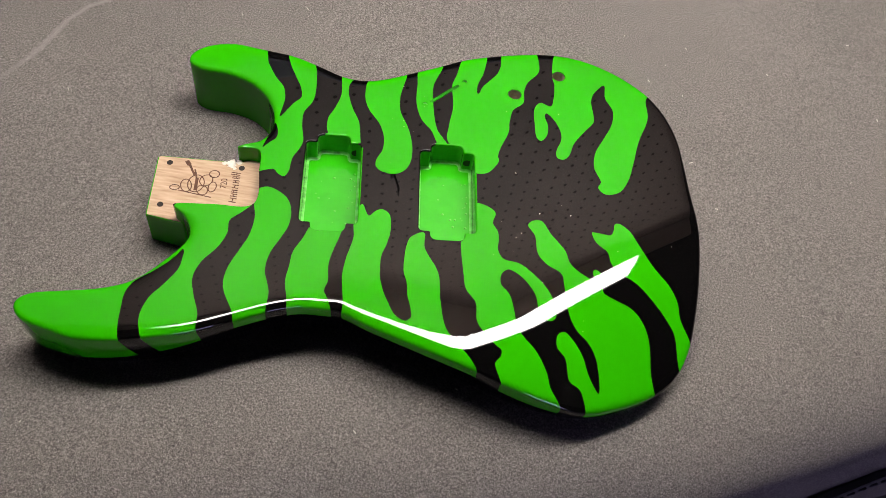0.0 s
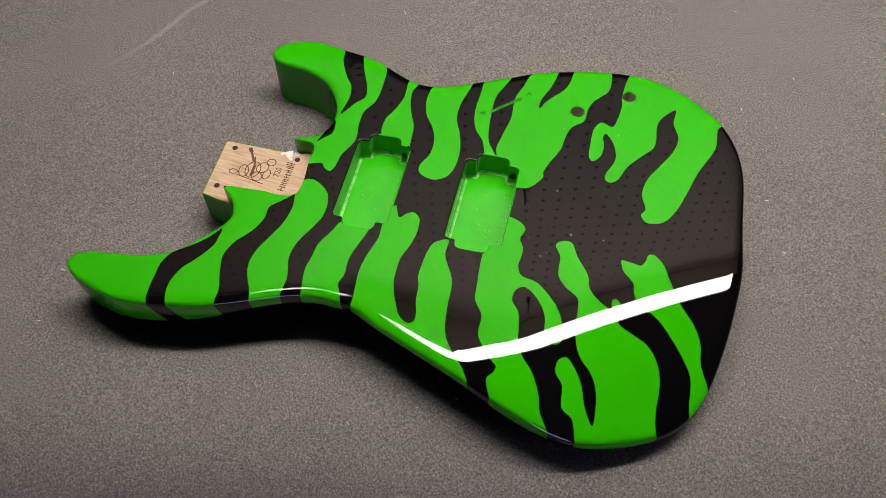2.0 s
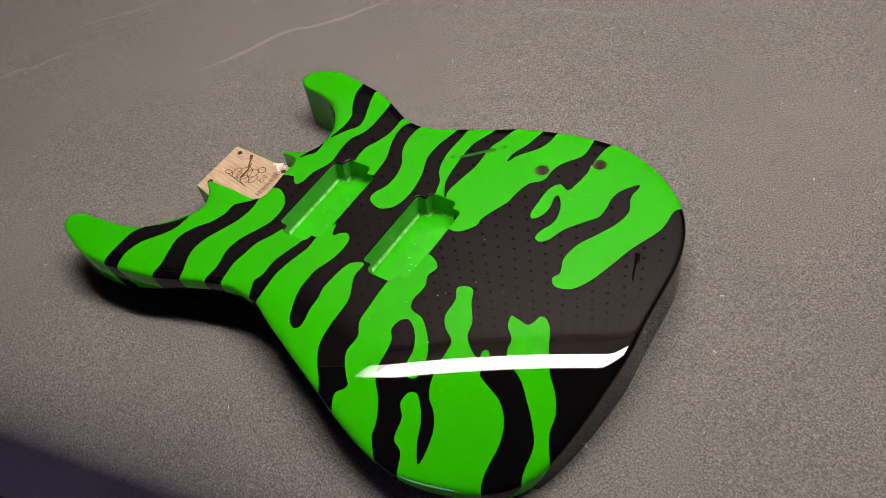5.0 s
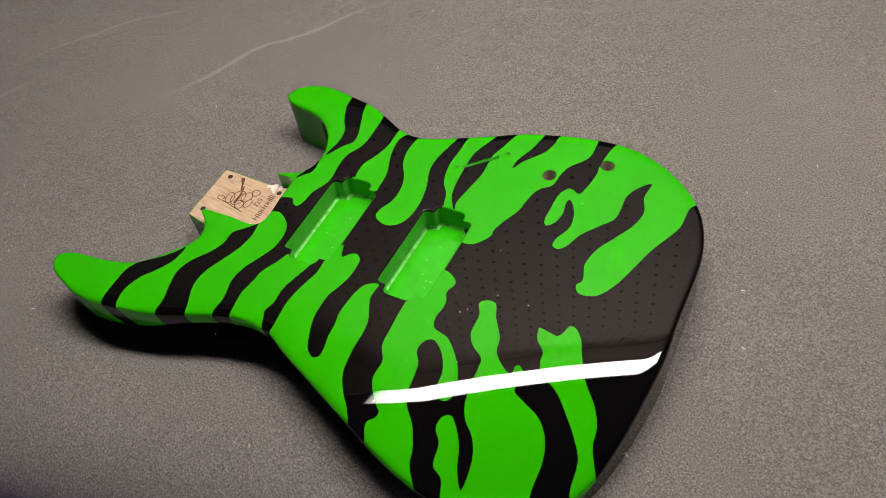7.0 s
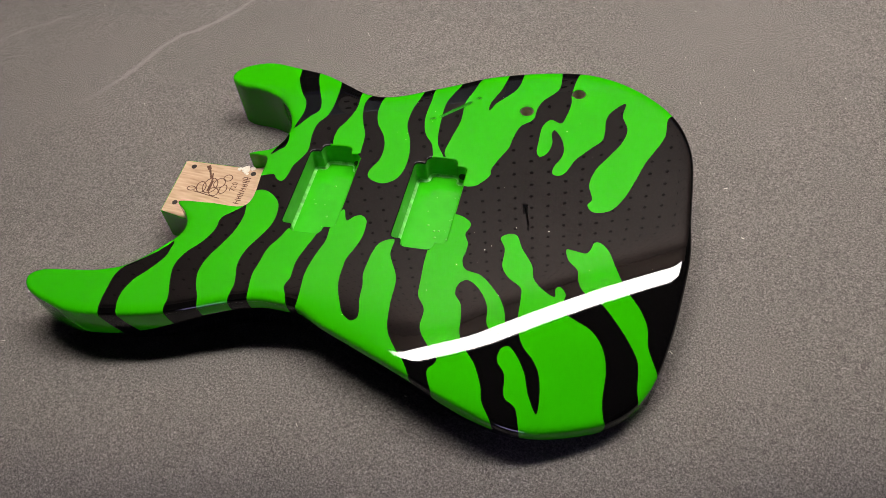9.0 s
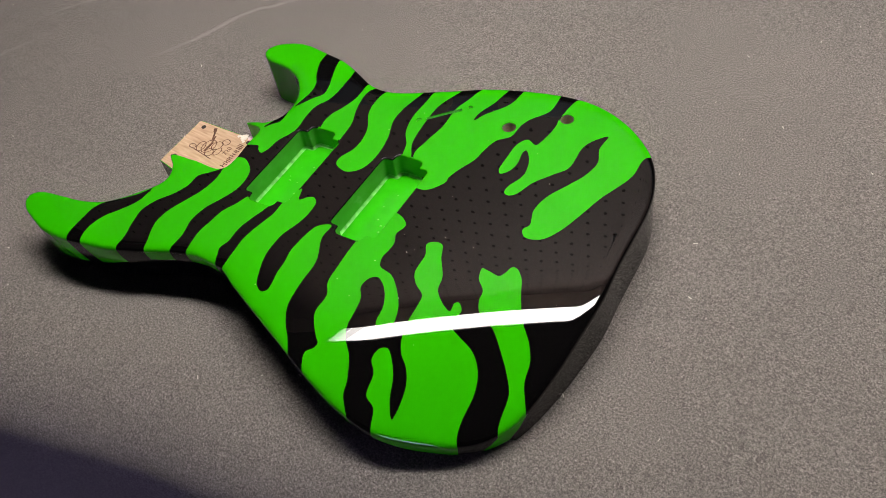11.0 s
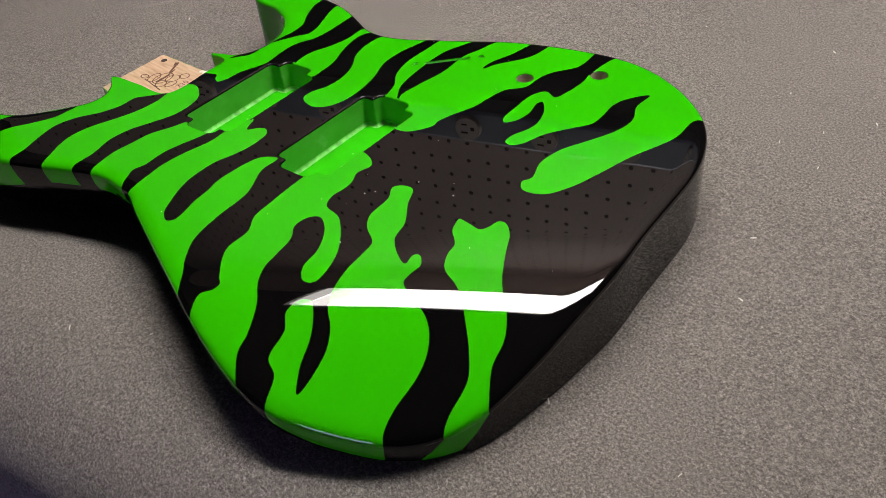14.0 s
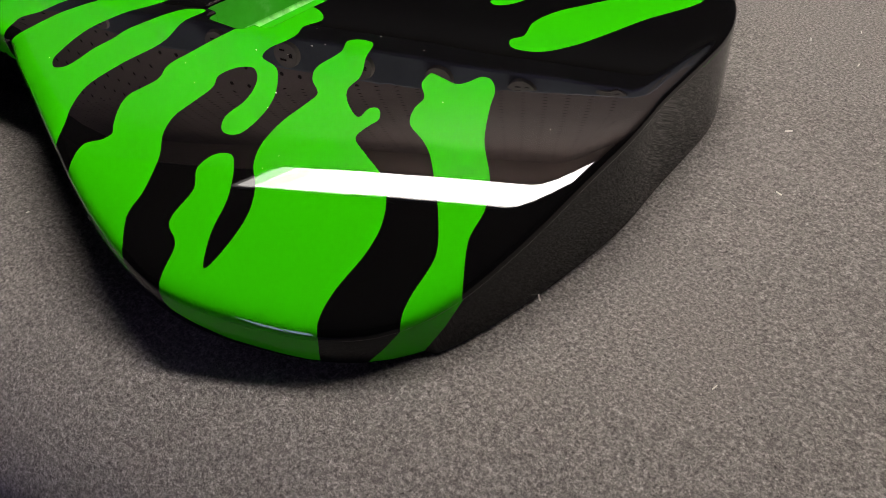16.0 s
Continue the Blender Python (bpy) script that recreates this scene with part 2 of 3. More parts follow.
ROUND, EDGE_WIDE, EDGE_POWER = 4.5, 11.0, 3.2  # the rounded edge: its height, its width and how softly it begins
CROWN_WIDE, CROWN_BEND = 45.0, 0.0026  # the top falls off softly towards the bass waist


def crown_share(x, y):
    a, b = np.clip((300 - x) / 90, 0, 1), np.clip((x - 100) / 70, 0, 1)
    return a * a * (3 - 2 * a) * b * b * (3 - 2 * b) * (y < -82)


BACK = -1.0  # the back rests a little sunk into the cover
THICK = TOP * 1000

# Outline of the body, in millimetres, run by run.
EDGE_BASS_HORN = [
    (-47, -145), (-50, -138), (-43, -131), (-25, -126), (-2, -119), (13, -111), (23, -99), (30, -88), (35, -80), (37, -71), (34, -64), (28, -57),
    (20, -51),
]
EDGE_POCKET_AND_TREBLE_CUTAWAY = [
    (43, -46), (70, -41), (67, -10), (63, 6), (48, 6), (55, 11), (63, 18), (67, 28), (66, 40), (61, 52), (52, 63), (39, 72),
    (21, 76), (3, 76), (-7, 81), (-9, 87),
]
EDGE_TREBLE_WAIST = [
    (-4, 95), (9, 103), (24, 106), (44, 105), (66, 103), (88, 96), (108, 89), (123, 89), (137, 94), (156, 105), (176, 117), (195, 129),
    (216, 138), (237, 145), (259, 150), (276, 151), (294, 148),
]
EDGE_TAIL = [
    (312, 141), (326, 133), (341, 119), (351, 102), (359, 79), (364, 52), (367, 25), (372, -2), (372, -26), (372, -48), (370, -68), (368, -85),
    (362, -101), (355, -112), (345, -122), (330, -132), (319, -138), (304, -144), (291, -146), (269, -145), (247, -141), (228, -136),
]
EDGE_BASS_WAIST = [
    (203, -129), (178, -122), (157, -116), (139, -110), (134, -111), (117, -112), (98, -119), (79, -129), (55, -141), (30, -149), (11, -154), (-10, -156),
    (-26, -153), (-39, -150),
]
OUTLINE = EDGE_BASS_HORN + EDGE_POCKET_AND_TREBLE_CUTAWAY + EDGE_TREBLE_WAIST + EDGE_TAIL + EDGE_BASS_WAIST

# Green fields that the black tiger stripes leave, in millimetres.
FIELD_BASS_HORN = [
    (36, -82), (32, -93), (24, -103), (15, -112), (12, -122), (13, -132), (15, -144), (18, -154), (21, -159), (-10, -184), (-57, -164), (-73, -122),
    (0, -99),
]
FIELD_BASS_SHOULDER = [
    (37, -85), (38, -91), (38, -99), (32, -113), (27, -122), (25, -134), (27, -143), (34, -154), (61, -147), (59, -137), (58, -129), (52, -116),
    (48, -104), (50, -92), (57, -79), (60, -67), (59, -57), (65, -49), (70, -41), (68, -36), (27, -44), (18, -71),
]
FIELD_BESIDE_POCKET = [
    (71, -41), (74, -51), (74, -66), (71, -78), (67, -93), (67, -104), (70, -112), (77, -123), (82, -134), (99, -128), (97, -122), (96, -107),
    (94, -101), (90, -91), (90, -78), (94, -65), (97, -53), (96, -42), (92, -33), (84, -27), (76, -25), (69, -30),
]
FIELD_UNDER_NECK_PICKUP = [
    (111, -51), (108, -62), (104, -74), (104, -85), (104, -96), (107, -107), (114, -126), (140, -119), (135, -110), (132, -104), (129, -99), (130, -92),
    (128, -79), (129, -68), (131, -56), (131, -47), (120, -39),
]
FIELD_BASS_WAIST = [
    (138, -43), (140, -56), (139, -65), (138, -74), (138, -86), (140, -96), (142, -106), (143, -118), (153, -121), (193, -130), (224, -140), (230, -138),
    (224, -129), (216, -122), (207, -111), (202, -94), (198, -73), (187, -55), (185, -43), (177, -48), (175, -56), (175, -65), (176, -76), (179, -84),
    (181, -94), (184, -102), (185, -108), (182, -111), (175, -108), (170, -101), (165, -92), (162, -84), (161, -78), (160, -67), (162, -57), (163, -47),
    (162, -38), (160, -32), (155, -29), (151, -31), (147, -36), (141, -27), (139, -33),
]
FIELD_BRIDGE = [
    (210, -40), (211, -53), (214, -69), (217, -82), (224, -91), (226, -104), (230, -110), (240, -119), (243, -121), (243, -125), (240, -130), (243, -137),
    (249, -144), (278, -157), (287, -151), (276, -137), (273, -129), (265, -117), (256, -109), (251, -101), (249, -93), (245, -81), (239, -74), (239, -66),
    (243, -62), (249, -64), (256, -70), (262, -79), (265, -90), (270, -95), (273, -95), (276, -92), (274, -81), (269, -72), (259, -62), (250, -56),
    (239, -54), (235, -47), (235, -40), (234, -33), (230, -26), (231, -17), (224, -12), (215, -12),
]
FIELD_FOREARM = [
    (254, -23), (257, -19), (263, -18), (270, -28), (280, -40), (284, -50), (293, -57), (300, -59), (299, -53), (301, -51), (306, -55), (306, -61),
    (307, -67), (315, -70), (326, -73), (333, -78), (338, -85), (341, -94), (343, -111), (346, -120), (350, -125), (328, -140), (305, -149), (295, -133),
    (288, -130), (284, -117), (278, -111), (278, -103), (282, -100), (287, -103), (295, -112), (301, -124), (308, -132), (308, -126), (304, -111), (298, -103),
    (291, -98), (286, -91), (282, -79), (280, -66), (278, -59), (268, -53), (262, -46), (259, -31),
]
FIELD_TAIL = [
    (301, -29), (298, -22), (298, -21), (305, -21), (311, -21), (313, -17), (314, -11), (317, -10), (324, -15), (331, -26), (341, -40), (353, -51),
    (359, -60), (362, -71), (371, -84), (374, -89), (366, -106), (363, -102), (361, -96), (359, -85), (357, -80), (349, -71), (341, -64), (331, -56),
    (325, -53), (316, -50), (311, -43), (309, -36),
]
FIELD_TREBLE_HORN = [
    (42, 110), (50, 92), (59, 78), (66, 70), (69, 62), (70, 56), (70, 40), (77, 55), (81, 62), (79, 71), (73, 82), (66, 95),
    (63, 106), (82, 101), (89, 78), (90, 60), (86, 48), (87, 36), (91, 20), (90, 13), (87, 3), (87, -9), (85, -14), (80, -12),
    (77, -9), (71, -11), (64, -14), (44, 8), (56, 45), (-12, 63), (-24, 105),
]
FIELD_TREBLE_A = [
    (107, 94), (109, 71), (107, 57), (104, 46), (106, 33), (111, 26), (130, 21), (129, 35), (126, 47), (120, 58), (115, 70), (113, 81),
    (116, 95),
]
FIELD_TREBLE_B = [
    (128, 95), (126, 76), (131, 61), (141, 48), (146, 36), (147, 24), (144, 13), (145, 7), (149, 4), (158, 3), (165, 8), (168, 17),
    (167, 32), (162, 48), (154, 64), (152, 78), (152, 108),
]
FIELD_TREBLE_C = [
    (163, 114), (163, 92), (165, 73), (171, 58), (179, 49), (186, 36), (192, 37), (183, 51), (177, 76), (175, 95), (179, 120),
]
FIELD_CONTROLS = [
    (196, 133), (191, 110), (189, 99), (192, 77), (191, 58), (192, 41), (208, 30), (213, 16), (222, 17), (228, 25), (230, 31), (229, 34),
    (230, 42), (235, 60), (235, 69), (237, 83), (244, 92), (244, 105), (246, 114), (254, 128), (254, 138), (248, 155), (226, 149), (224, 127),
    (222, 119), (212, 102), (210, 95), (209, 94), (208, 102), (212, 121), (211, 141),
]
FIELD_TREBLE_BOUT = [
    (270, 158), (265, 126), (267, 117), (267, 102), (265, 93), (257, 95), (253, 88), (254, 71), (256, 59), (259, 56), (263, 61), (264, 71),
    (261, 82), (262, 85), (269, 78), (274, 66), (274, 59), (271, 48), (272, 42), (276, 41), (280, 45), (284, 59), (292, 73), (298, 83),
    (298, 91), (296, 105), (298, 114), (306, 125), (307, 111), (313, 98), (312, 84), (306, 68), (300, 53), (299, 38), (304, 25), (302, 20),
    (306, 15), (311, 15), (318, 19), (324, 31), (328, 48), (332, 69), (340, 97), (339, 116), (343, 126), (325, 149),
]
WEDGE_CUTAWAY = [
    (66, 25), (66, 18), (65, 9), (69, 15), (72, 19), (72, 25), (68, 34), (66, 33),
]
FIELDS = [FIELD_BASS_HORN, FIELD_BASS_SHOULDER, FIELD_BESIDE_POCKET, FIELD_UNDER_NECK_PICKUP, FIELD_BASS_WAIST, FIELD_BRIDGE, FIELD_FOREARM, FIELD_TAIL, FIELD_TREBLE_HORN, FIELD_TREBLE_A, FIELD_TREBLE_B, FIELD_TREBLE_C, FIELD_CONTROLS, FIELD_TREBLE_BOUT]


# ---- the setting: bench cover, back wall, room ----
def edge_fit(u):
    """Offsets that set the cover's front edge aslant to fit the camera's view."""
    return float(np.interp(u, [-0.4, -0.1, 0.05, 0.2, 0.3, 0.4, 0.5, 0.8], [0.024, 0.020, 0.012, -0.010, -0.020, -0.016, -0.006, 0.0]))


def bench_cover():
    us = np.concatenate([np.linspace(-1.3, -0.6, 30), np.linspace(-0.59, 0.9, 320), np.linspace(0.91, 1.6, 30)])
    ns = list(np.linspace(WALL_N, -0.205, 150))
    prof = [(n, 0.0) for n in ns]
    for a in np.linspace(0, 1, 30)[1:]:
        prof.append((-0.205 - 0.083 * math.sin(a * math.pi / 2), -0.055 * (1 - math.cos(a * math.pi / 2))))
    prof += [(-0.288, -0.055 - 0.008 * k) for k in range(1, 23)]
    bm = bmesh.new()
    rows = []
    for n, z in prof:
        row = []
        pull = min(max((-0.10 - n) / 0.17, 0.0), 1.0)
        pull = pull * pull * (3 - 2 * pull)
        for u in us:
            w = 0.0012 * noise.noise((u * 5, n * 7, 0.3)) + 0.0004 * noise.noise((u * 22, n * 22, 4.0))
            row.append(bm.verts.new(BENCH @ Vector((u, n + pull * (edge_fit(u) + 0.003 * noise.noise((u * 4, 0, 9))), z + w - 0.0006))))
        rows.append(row)
    for a, b in zip(rows, rows[1:]):
        for k in range(len(us) - 1):
            bm.faces.new((a[k], b[k], b[k + 1], a[k + 1]))
    cover = tagged(new("bench_cover"), "grey brushed suede cover lying smooth over the workbench", "cover")
    part("sheet", bm, SUEDE, cover, smooth=True)
    return cover


cover = bench_cover()


def solid(name, lo, hi, mat, label, category, kind="structure", bevel=0.0):
    bm = bmesh.new()
    box(bm, lo, hi, bevel)
    bmesh.ops.transform(bm, matrix=BENCH, verts=bm.verts)
    return tagged(part(name, bm, mat), label, category, kind=kind)


def set_up_room():
    solid("wall_north", (-2.2, WALL_N + 0.02, -0.92), (2.6, WALL_N + 0.12, 1.7), DARK, "near-black wall behind the workbench, its shade in the colour", "wall")
    solid("wall_east", (2.6, -2.6, -0.92), (2.7, WALL_N + 0.12, 1.7), DARK, "unseen near-black side wall closing the room", "wall")
    solid("wall_west", (-2.3, -2.6, -0.92), (-2.2, WALL_N + 0.12, 1.7), DARK, "unseen near-black side wall closing the room", "wall")
    # wall behind the camera, with an unseen window set low for bluish fill
    lo, hi, z0, z1 = -0.5, 0.35, -0.75, 0.25
    bm = bmesh.new()
    for a, c in (((-2.3, -0.92), (lo, 1.7)), ((hi, -0.92), (2.7, 1.7)), ((lo, -0.92), (hi, z0)), ((lo, z1), (hi, 1.7))):
        box(bm, (a[0], -2.7, a[1]), (c[0], -2.6, c[1]))
    bmesh.ops.transform(bm, matrix=BENCH, verts=bm.verts)
    tagged(part("wall_south", bm, DARK), "unseen near-black wall with a window opening", "wall", kind="structure")
    window = tagged(new("window_1"), "white frame of an unseen window with bluish glow behind it", "window", kind="structure")
    window.matrix_world = BENCH
    for a, c in (((lo, z0), (lo + 0.05, z1)), ((hi - 0.05, z0), (hi, z1)), ((lo + 0.05, z0), (hi - 0.05, z0 + 0.05)), ((lo + 0.05, z1 - 0.05), (hi - 0.05, z1)), ((-0.095, z0 + 0.05), (-0.055, z1 - 0.05))):
        bm = bmesh.new()
        box(bm, (a[0], -2.68, a[1]), (c[0], -2.62, c[1]), 0.004)
        part("window_frame", bm, HOUSING, window)
    solid("backdrop", (lo - 0.2, -2.78, z0 - 0.2), (hi + 0.2, -2.76, z1 + 0.2), BLUE_GLOW, "plain bluish glow added outside the unseen window", "backdrop")
    solid("ceiling", (-2.3, -2.6, 1.7), (2.7, WALL_N + 0.12, 1.8), DARK, "unseen near-black ceiling closing the room", "ceiling")
    solid("floor", (-2.3, -2.6, -1.0), (2.7, WALL_N + 0.12, -0.92), FLOOR, "dim concrete workshop floor", "floor")
    solid("workbench", (-1.3, -0.222, -0.09), (1.6, WALL_N, -0.012), DARK, "dark workbench under the suede cover", "workbench", "thing", 0.004)


set_up_room()

# ---- the guitar body ----
body = tagged(new("guitar_body"), "unfinished electric guitar body, green with black tiger stripes, lying on suede", "guitar body")


def cavity_loop(cx, cy, turn, half_w, half_l, ear_w, ear_l, r=3.0):
    """A pickup cavity with a rounded ear at both ends."""
    raw = [(-half_w, -half_l), (-ear_w, -half_l), (-ear_w, -ear_l), (ear_w, -ear_l), (ear_w, -half_l), (half_w, -half_l),
           (half_w, half_l), (ear_w, half_l), (ear_w, ear_l), (-ear_w, ear_l), (-ear_w, half_l), (-half_w, half_l)]
    radii = [3.5, 1.5, 5, 5, 1.5, 3.5, 3.5, 1.5, 5, 5, 1.5, 3.5]
    out = []
    raw = [Vector(q) for q in raw]
    for k, q in enumerate(raw):
        a, b = (raw[k - 1] - q).normalized(), (raw[(k + 1) % 12] - q).normalized()
        rr = radii[k]
        s, e = q + a * rr, q + b * rr
        for t in np.linspace(0, 1, 6):
            out.append(s * (1 - t) ** 2 + q * 2 * t * (1 - t) + e * t**2)
    c, s = math.cos(radians(turn)), math.sin(radians(turn))
    return ccw(np.array([(cx + c * q.x - s * q.y, cy + s * q.x + c * q.y) for q in out]))


def circle_loop(cx, cy, r, n=28):
    a = np.arange(n) * 2 * math.pi / n
    return np.stack([cx + r * np.cos(a), cy + r * np.sin(a)], 1)


def slot_loop(ax, ay, bx, by, w):
    a, b = np.array((ax, ay)), np.array((bx, by))
    d = (b - a) / np.linalg.norm(b - a)
    ang = math.atan2(d[1], d[0])
    t = np.linspace(-math.pi / 2, math.pi / 2, 8)
    one = [b + w * np.array((math.cos(ang + q), math.sin(ang + q))) for q in t]
    two = [a - w * np.array((math.cos(ang + q), math.sin(ang + q))) for q in t]
    return ccw(np.array(one + two))


CAVITIES = [cavity_loop(116.8, -11.3, 7.3, 19.3, 35.2, 11.5, 42), cavity_loop(196.5, -4, 6.3, 19.3, 35.2, 11.5, 42)]
BORES = [circle_loop(237, 100, 5.0), circle_loop(270, 127.5, 5.0)]
SLOT = slot_loop(176, 79, 193, 99, 1.1)
PILOTS = [circle_loop(171, 75, 1.7, 14), circle_loop(198, 105, 1.7, 14)]


def build_body():
    fields = [ccw(smooth_loop(f, 1.6)) for f in FIELDS]
    wedge = ccw(smooth_loop(WEDGE_CUTAWAY, 1.6))

    def is_green(pts):
        g = np.zeros(len(pts), bool)
        for f in fields:
            g |= inside(f, pts)
        return g & ~inside(wedge, pts)

    rim = ccw(smooth_loop(OUTLINE, 2.2))
    rim = offset_loop(rim, np.clip((rim[:, :1] - 325) / 35, 0, 1) * 3.5)[0]
    far = offset_loop(rim, 0.0)[1] @ np.array([0.35, 0.94])
    rim = offset_loop(rim, (np.clip(far, 0, 1) * (rim[:, 1] > 70) * 2.6)[:, None])[0]
    for _ in range(40):  # the tail is one even curve
        rim = np.where(rim[:, :1] > 318, 0.25 * np.roll(rim, 1, 0) + 0.5 * rim + 0.25 * np.roll(rim, -1, 0), rim)
    # even out the rim, but for the corners of the neck pocket
    near_pocket = ((rim[:, 0] > 12) & (rim[:, 0] < 76) & (rim[:, 1] > -60) & (rim[:, 1] < 14))[:, None]
    for _ in range(5):
        rim = np.where(near_pocket, rim, 0.25 * np.roll(rim, 1, 0) + 0.5 * rim + 0.25 * np.roll(rim, -1, 0))
    soft = np.where(near_pocket[:, 0], 1.5, np.where((rim[:, 0] < -15) | ((rim[:, 1] > 60) & (rim[:, 0] < 30)), 4.5, EDGE_WIDE))
    for _ in range(6):
        soft = 0.25 * np.roll(soft, 1) + 0.5 * soft + 0.25 * np.roll(soft, -1)
    inner, nrm = offset_loop(rim, -soft[:, None])
    extra = []
    for f in fields + [wedge]:
        fa, fb = f, np.roll(f, -1, 0)
        for i in range(len(rim)):
            p, r = rim[i], rim[(i + 1) % len(rim)] - rim[i]
            s = fb - fa
            den = r[0] * s[:, 1] - r[1] * s[:, 0]
            den[np.abs(den) < 1e-9] = 1e-9
            q = fa - p
            t = (q[:, 0] * s[:, 1] - q[:, 1] * s[:, 0]) / den
            u = (q[:, 0] * r[1] - q[:, 1] * r[0]) / den
            for tt in t[(t > 0.02) & (t < 0.98) & (u >= 0) & (u < 1)]:
                extra.append(i + tt)
    params = np.array(sorted(set(list(range(len(rim))) + extra)))
    base = params.astype(int)
    frac = (params - base)[:, None]
    nxt = (base + 1) % len(rim)
    rim_p = rim[base] * (1 - frac) + rim[nxt] * frac
    inn_p = inner[base] * (1 - frac) + inner[nxt] * frac
    nor_p = nrm[base] * (1 - frac) + nrm[nxt] * frac
    wide_p = (soft[base][:, None] * (1 - frac) + soft[nxt][:, None] * frac)
    high_p = np.minimum(wide_p[:, 0], ROUND)
    # on the sides the stripes lean along the rim
    arc = np.concatenate([[0], np.cumsum(np.linalg.norm(np.diff(np.vstack([rim_p, rim_p[:1]]), axis=0), axis=1))])
    lean = 8.0 * np.exp(-(((rim_p[:, 0] - 25) / 28) ** 2)) * (rim_p[:, 1] < -110) - 15.0 * np.exp(-(((rim_p[:, 0] - 372) / 22) ** 2 + ((rim_p[:, 1] + 92) / 24) ** 2))

    def leant(values, share):
        at = (arc[:-1] + lean * share) % arc[-1]
        wrap = np.vstack([values, values[:1]])
        return np.stack([np.interp(at, arc, wrap[:, k]) for k in range(values.shape[1])], 1)

    holes = CAVITIES + BORES + PILOTS + [SLOT]
    lip = [1.2, 1.2, 0.5, 0.5, 0.4, 0.4, 0.3]
    hole_out = [offset_loop(h, w)[0] for h, w in zip(holes, lip)]
    verts, edges = [], []

    def add_loop(loop):
        k = len(verts)
        verts.extend(Vector(q) for q in loop)
        edges.extend((k + i, k + (i + 1) % len(loop)) for i in range(len(loop)))

    add_loop(rim_p)
    for a in (0, 12, 25, 38, 50, 62, 73, 83):
        add_loop(inn_p + nor_p * wide_p * math.sin(radians(a)))
    for h in hole_out:
        add_loop(h)
    for f in fields + [wedge]:
        add_loop(f)
    gx, gy = np.meshgrid(np.arange(-50, 385, 5.0), np.arange(-165, 165, 5.0))
    g = np.stack([gx.ravel(), gy.ravel()], 1)
    g = g[inside(inn_p, g)]
    verts.extend(Vector(q) for q in g)
    from mathutils.geometry import delaunay_2d_cdt
    v2, _, f2, *_ = delaunay_2d_cdt(verts, edges, [], 0, 1e-4)
    v2 = np.array([tuple(q) for q in v2])
    f2 = np.array([tuple(f) for f in f2])
    mid = v2[f2].mean(1)
    keep = inside(rim_p, mid)
    for h in hole_out:
        keep &= ~inside(h, mid)
    f2, mid = f2[keep], mid[keep]
    green = is_green(mid)

    co, nn, faces, mats = [], [], [], []

    def height_normal(p):
        d, sx, sy = top_drop(p[:, 0], p[:, 1])
        n = np.stack([sx, sy, np.ones(len(p))], 1)
        return THICK - d, n / np.linalg.norm(n, axis=1, keepdims=True)

    z, n = height_normal(v2)
    # the rounded edge, by the distance to the rim
    ra, rb = rim_p, np.roll(rim_p, -1, 0)
    rd = rb - ra
    rl = (rd**2).sum(1) + 1e-12
    for i in range(len(v2)):
        w = v2[i] - ra
        t = np.clip((w * rd).sum(1) / rl, 0, 1)
        dist2 = ((w - rd * t[:, None]) ** 2).sum(1)
        k = int(dist2.argmin())
        d, j = math.sqrt(dist2[k]), (k + 1) % len(ra)
        wide = wide_p[k, 0] * (1 - t[k]) + wide_p[j, 0] * t[k]
        out = nor_p[k] * (1 - t[k]) + nor_p[j] * t[k]
        out = np.array([out[0], out[1], 0.0]) / (np.linalg.norm(out) + 1e-9)
        if d < CROWN_WIDE:
            share = crown_share(v2[i][0], ra[k][1]) * (CROWN_WIDE - d)
            z[i] -= CROWN_BEND * share**2 / 2
            q = n[i] + out * CROWN_BEND * share
            n[i] = q / np.linalg.norm(q)
        if d < wide:
            high = min(wide, ROUND)
            s = (wide - d) / wide
            c = max(0.0, 1 - s**EDGE_POWER) ** (1 / EDGE_POWER)
            z[i] -= high * (1 - c)
            q = n[i] * c ** (EDGE_POWER - 1) + out * s ** (EDGE_POWER - 1) * (high / wide)
            n[i] = q / np.linalg.norm(q)
    co.append(np.column_stack([v2, z]))
    nn.append(n)
    faces += [tuple(f) for f in f2]
    mats += [0 if g else 1 for g in green]
    count = len(v2)

    # rounded edge and sides
    zt, nt = height_normal(rim_p)
    zt = zt - CROWN_BEND * (crown_share(rim_p[:, 0], rim_p[:, 1]) * CROWN_WIDE) ** 2 / 2
    seg_mid = (rim_p + np.roll(rim_p, -1, 0)) / 2 - nor_p * 0.3
    seg_green = is_green(seg_mid)
    ring_ids = []
    steps = [(90, None)] + [(None, 0.5), (None, 1.0)] + [(-a, 0) for a in np.linspace(15, 90, 5)]
    # the belly cut on the back lifts the lower edge along the bass side
    low_z = np.interp(rim_p[:, 0], [-48, -11, 20, 60, 80, 130, 227, 250, 300, 321, 344, 372], [8, 15, 18, 26, 30, 30, 28, 21, 12, 6, 3, 1.5])
    low_z = np.where(rim_p[:, 1] < -82, np.minimum(low_z, zt - ROUND - 4), BACK + 2.0)
    keep_side = np.where(rim_p[:, 1] < -82, 1, 0)
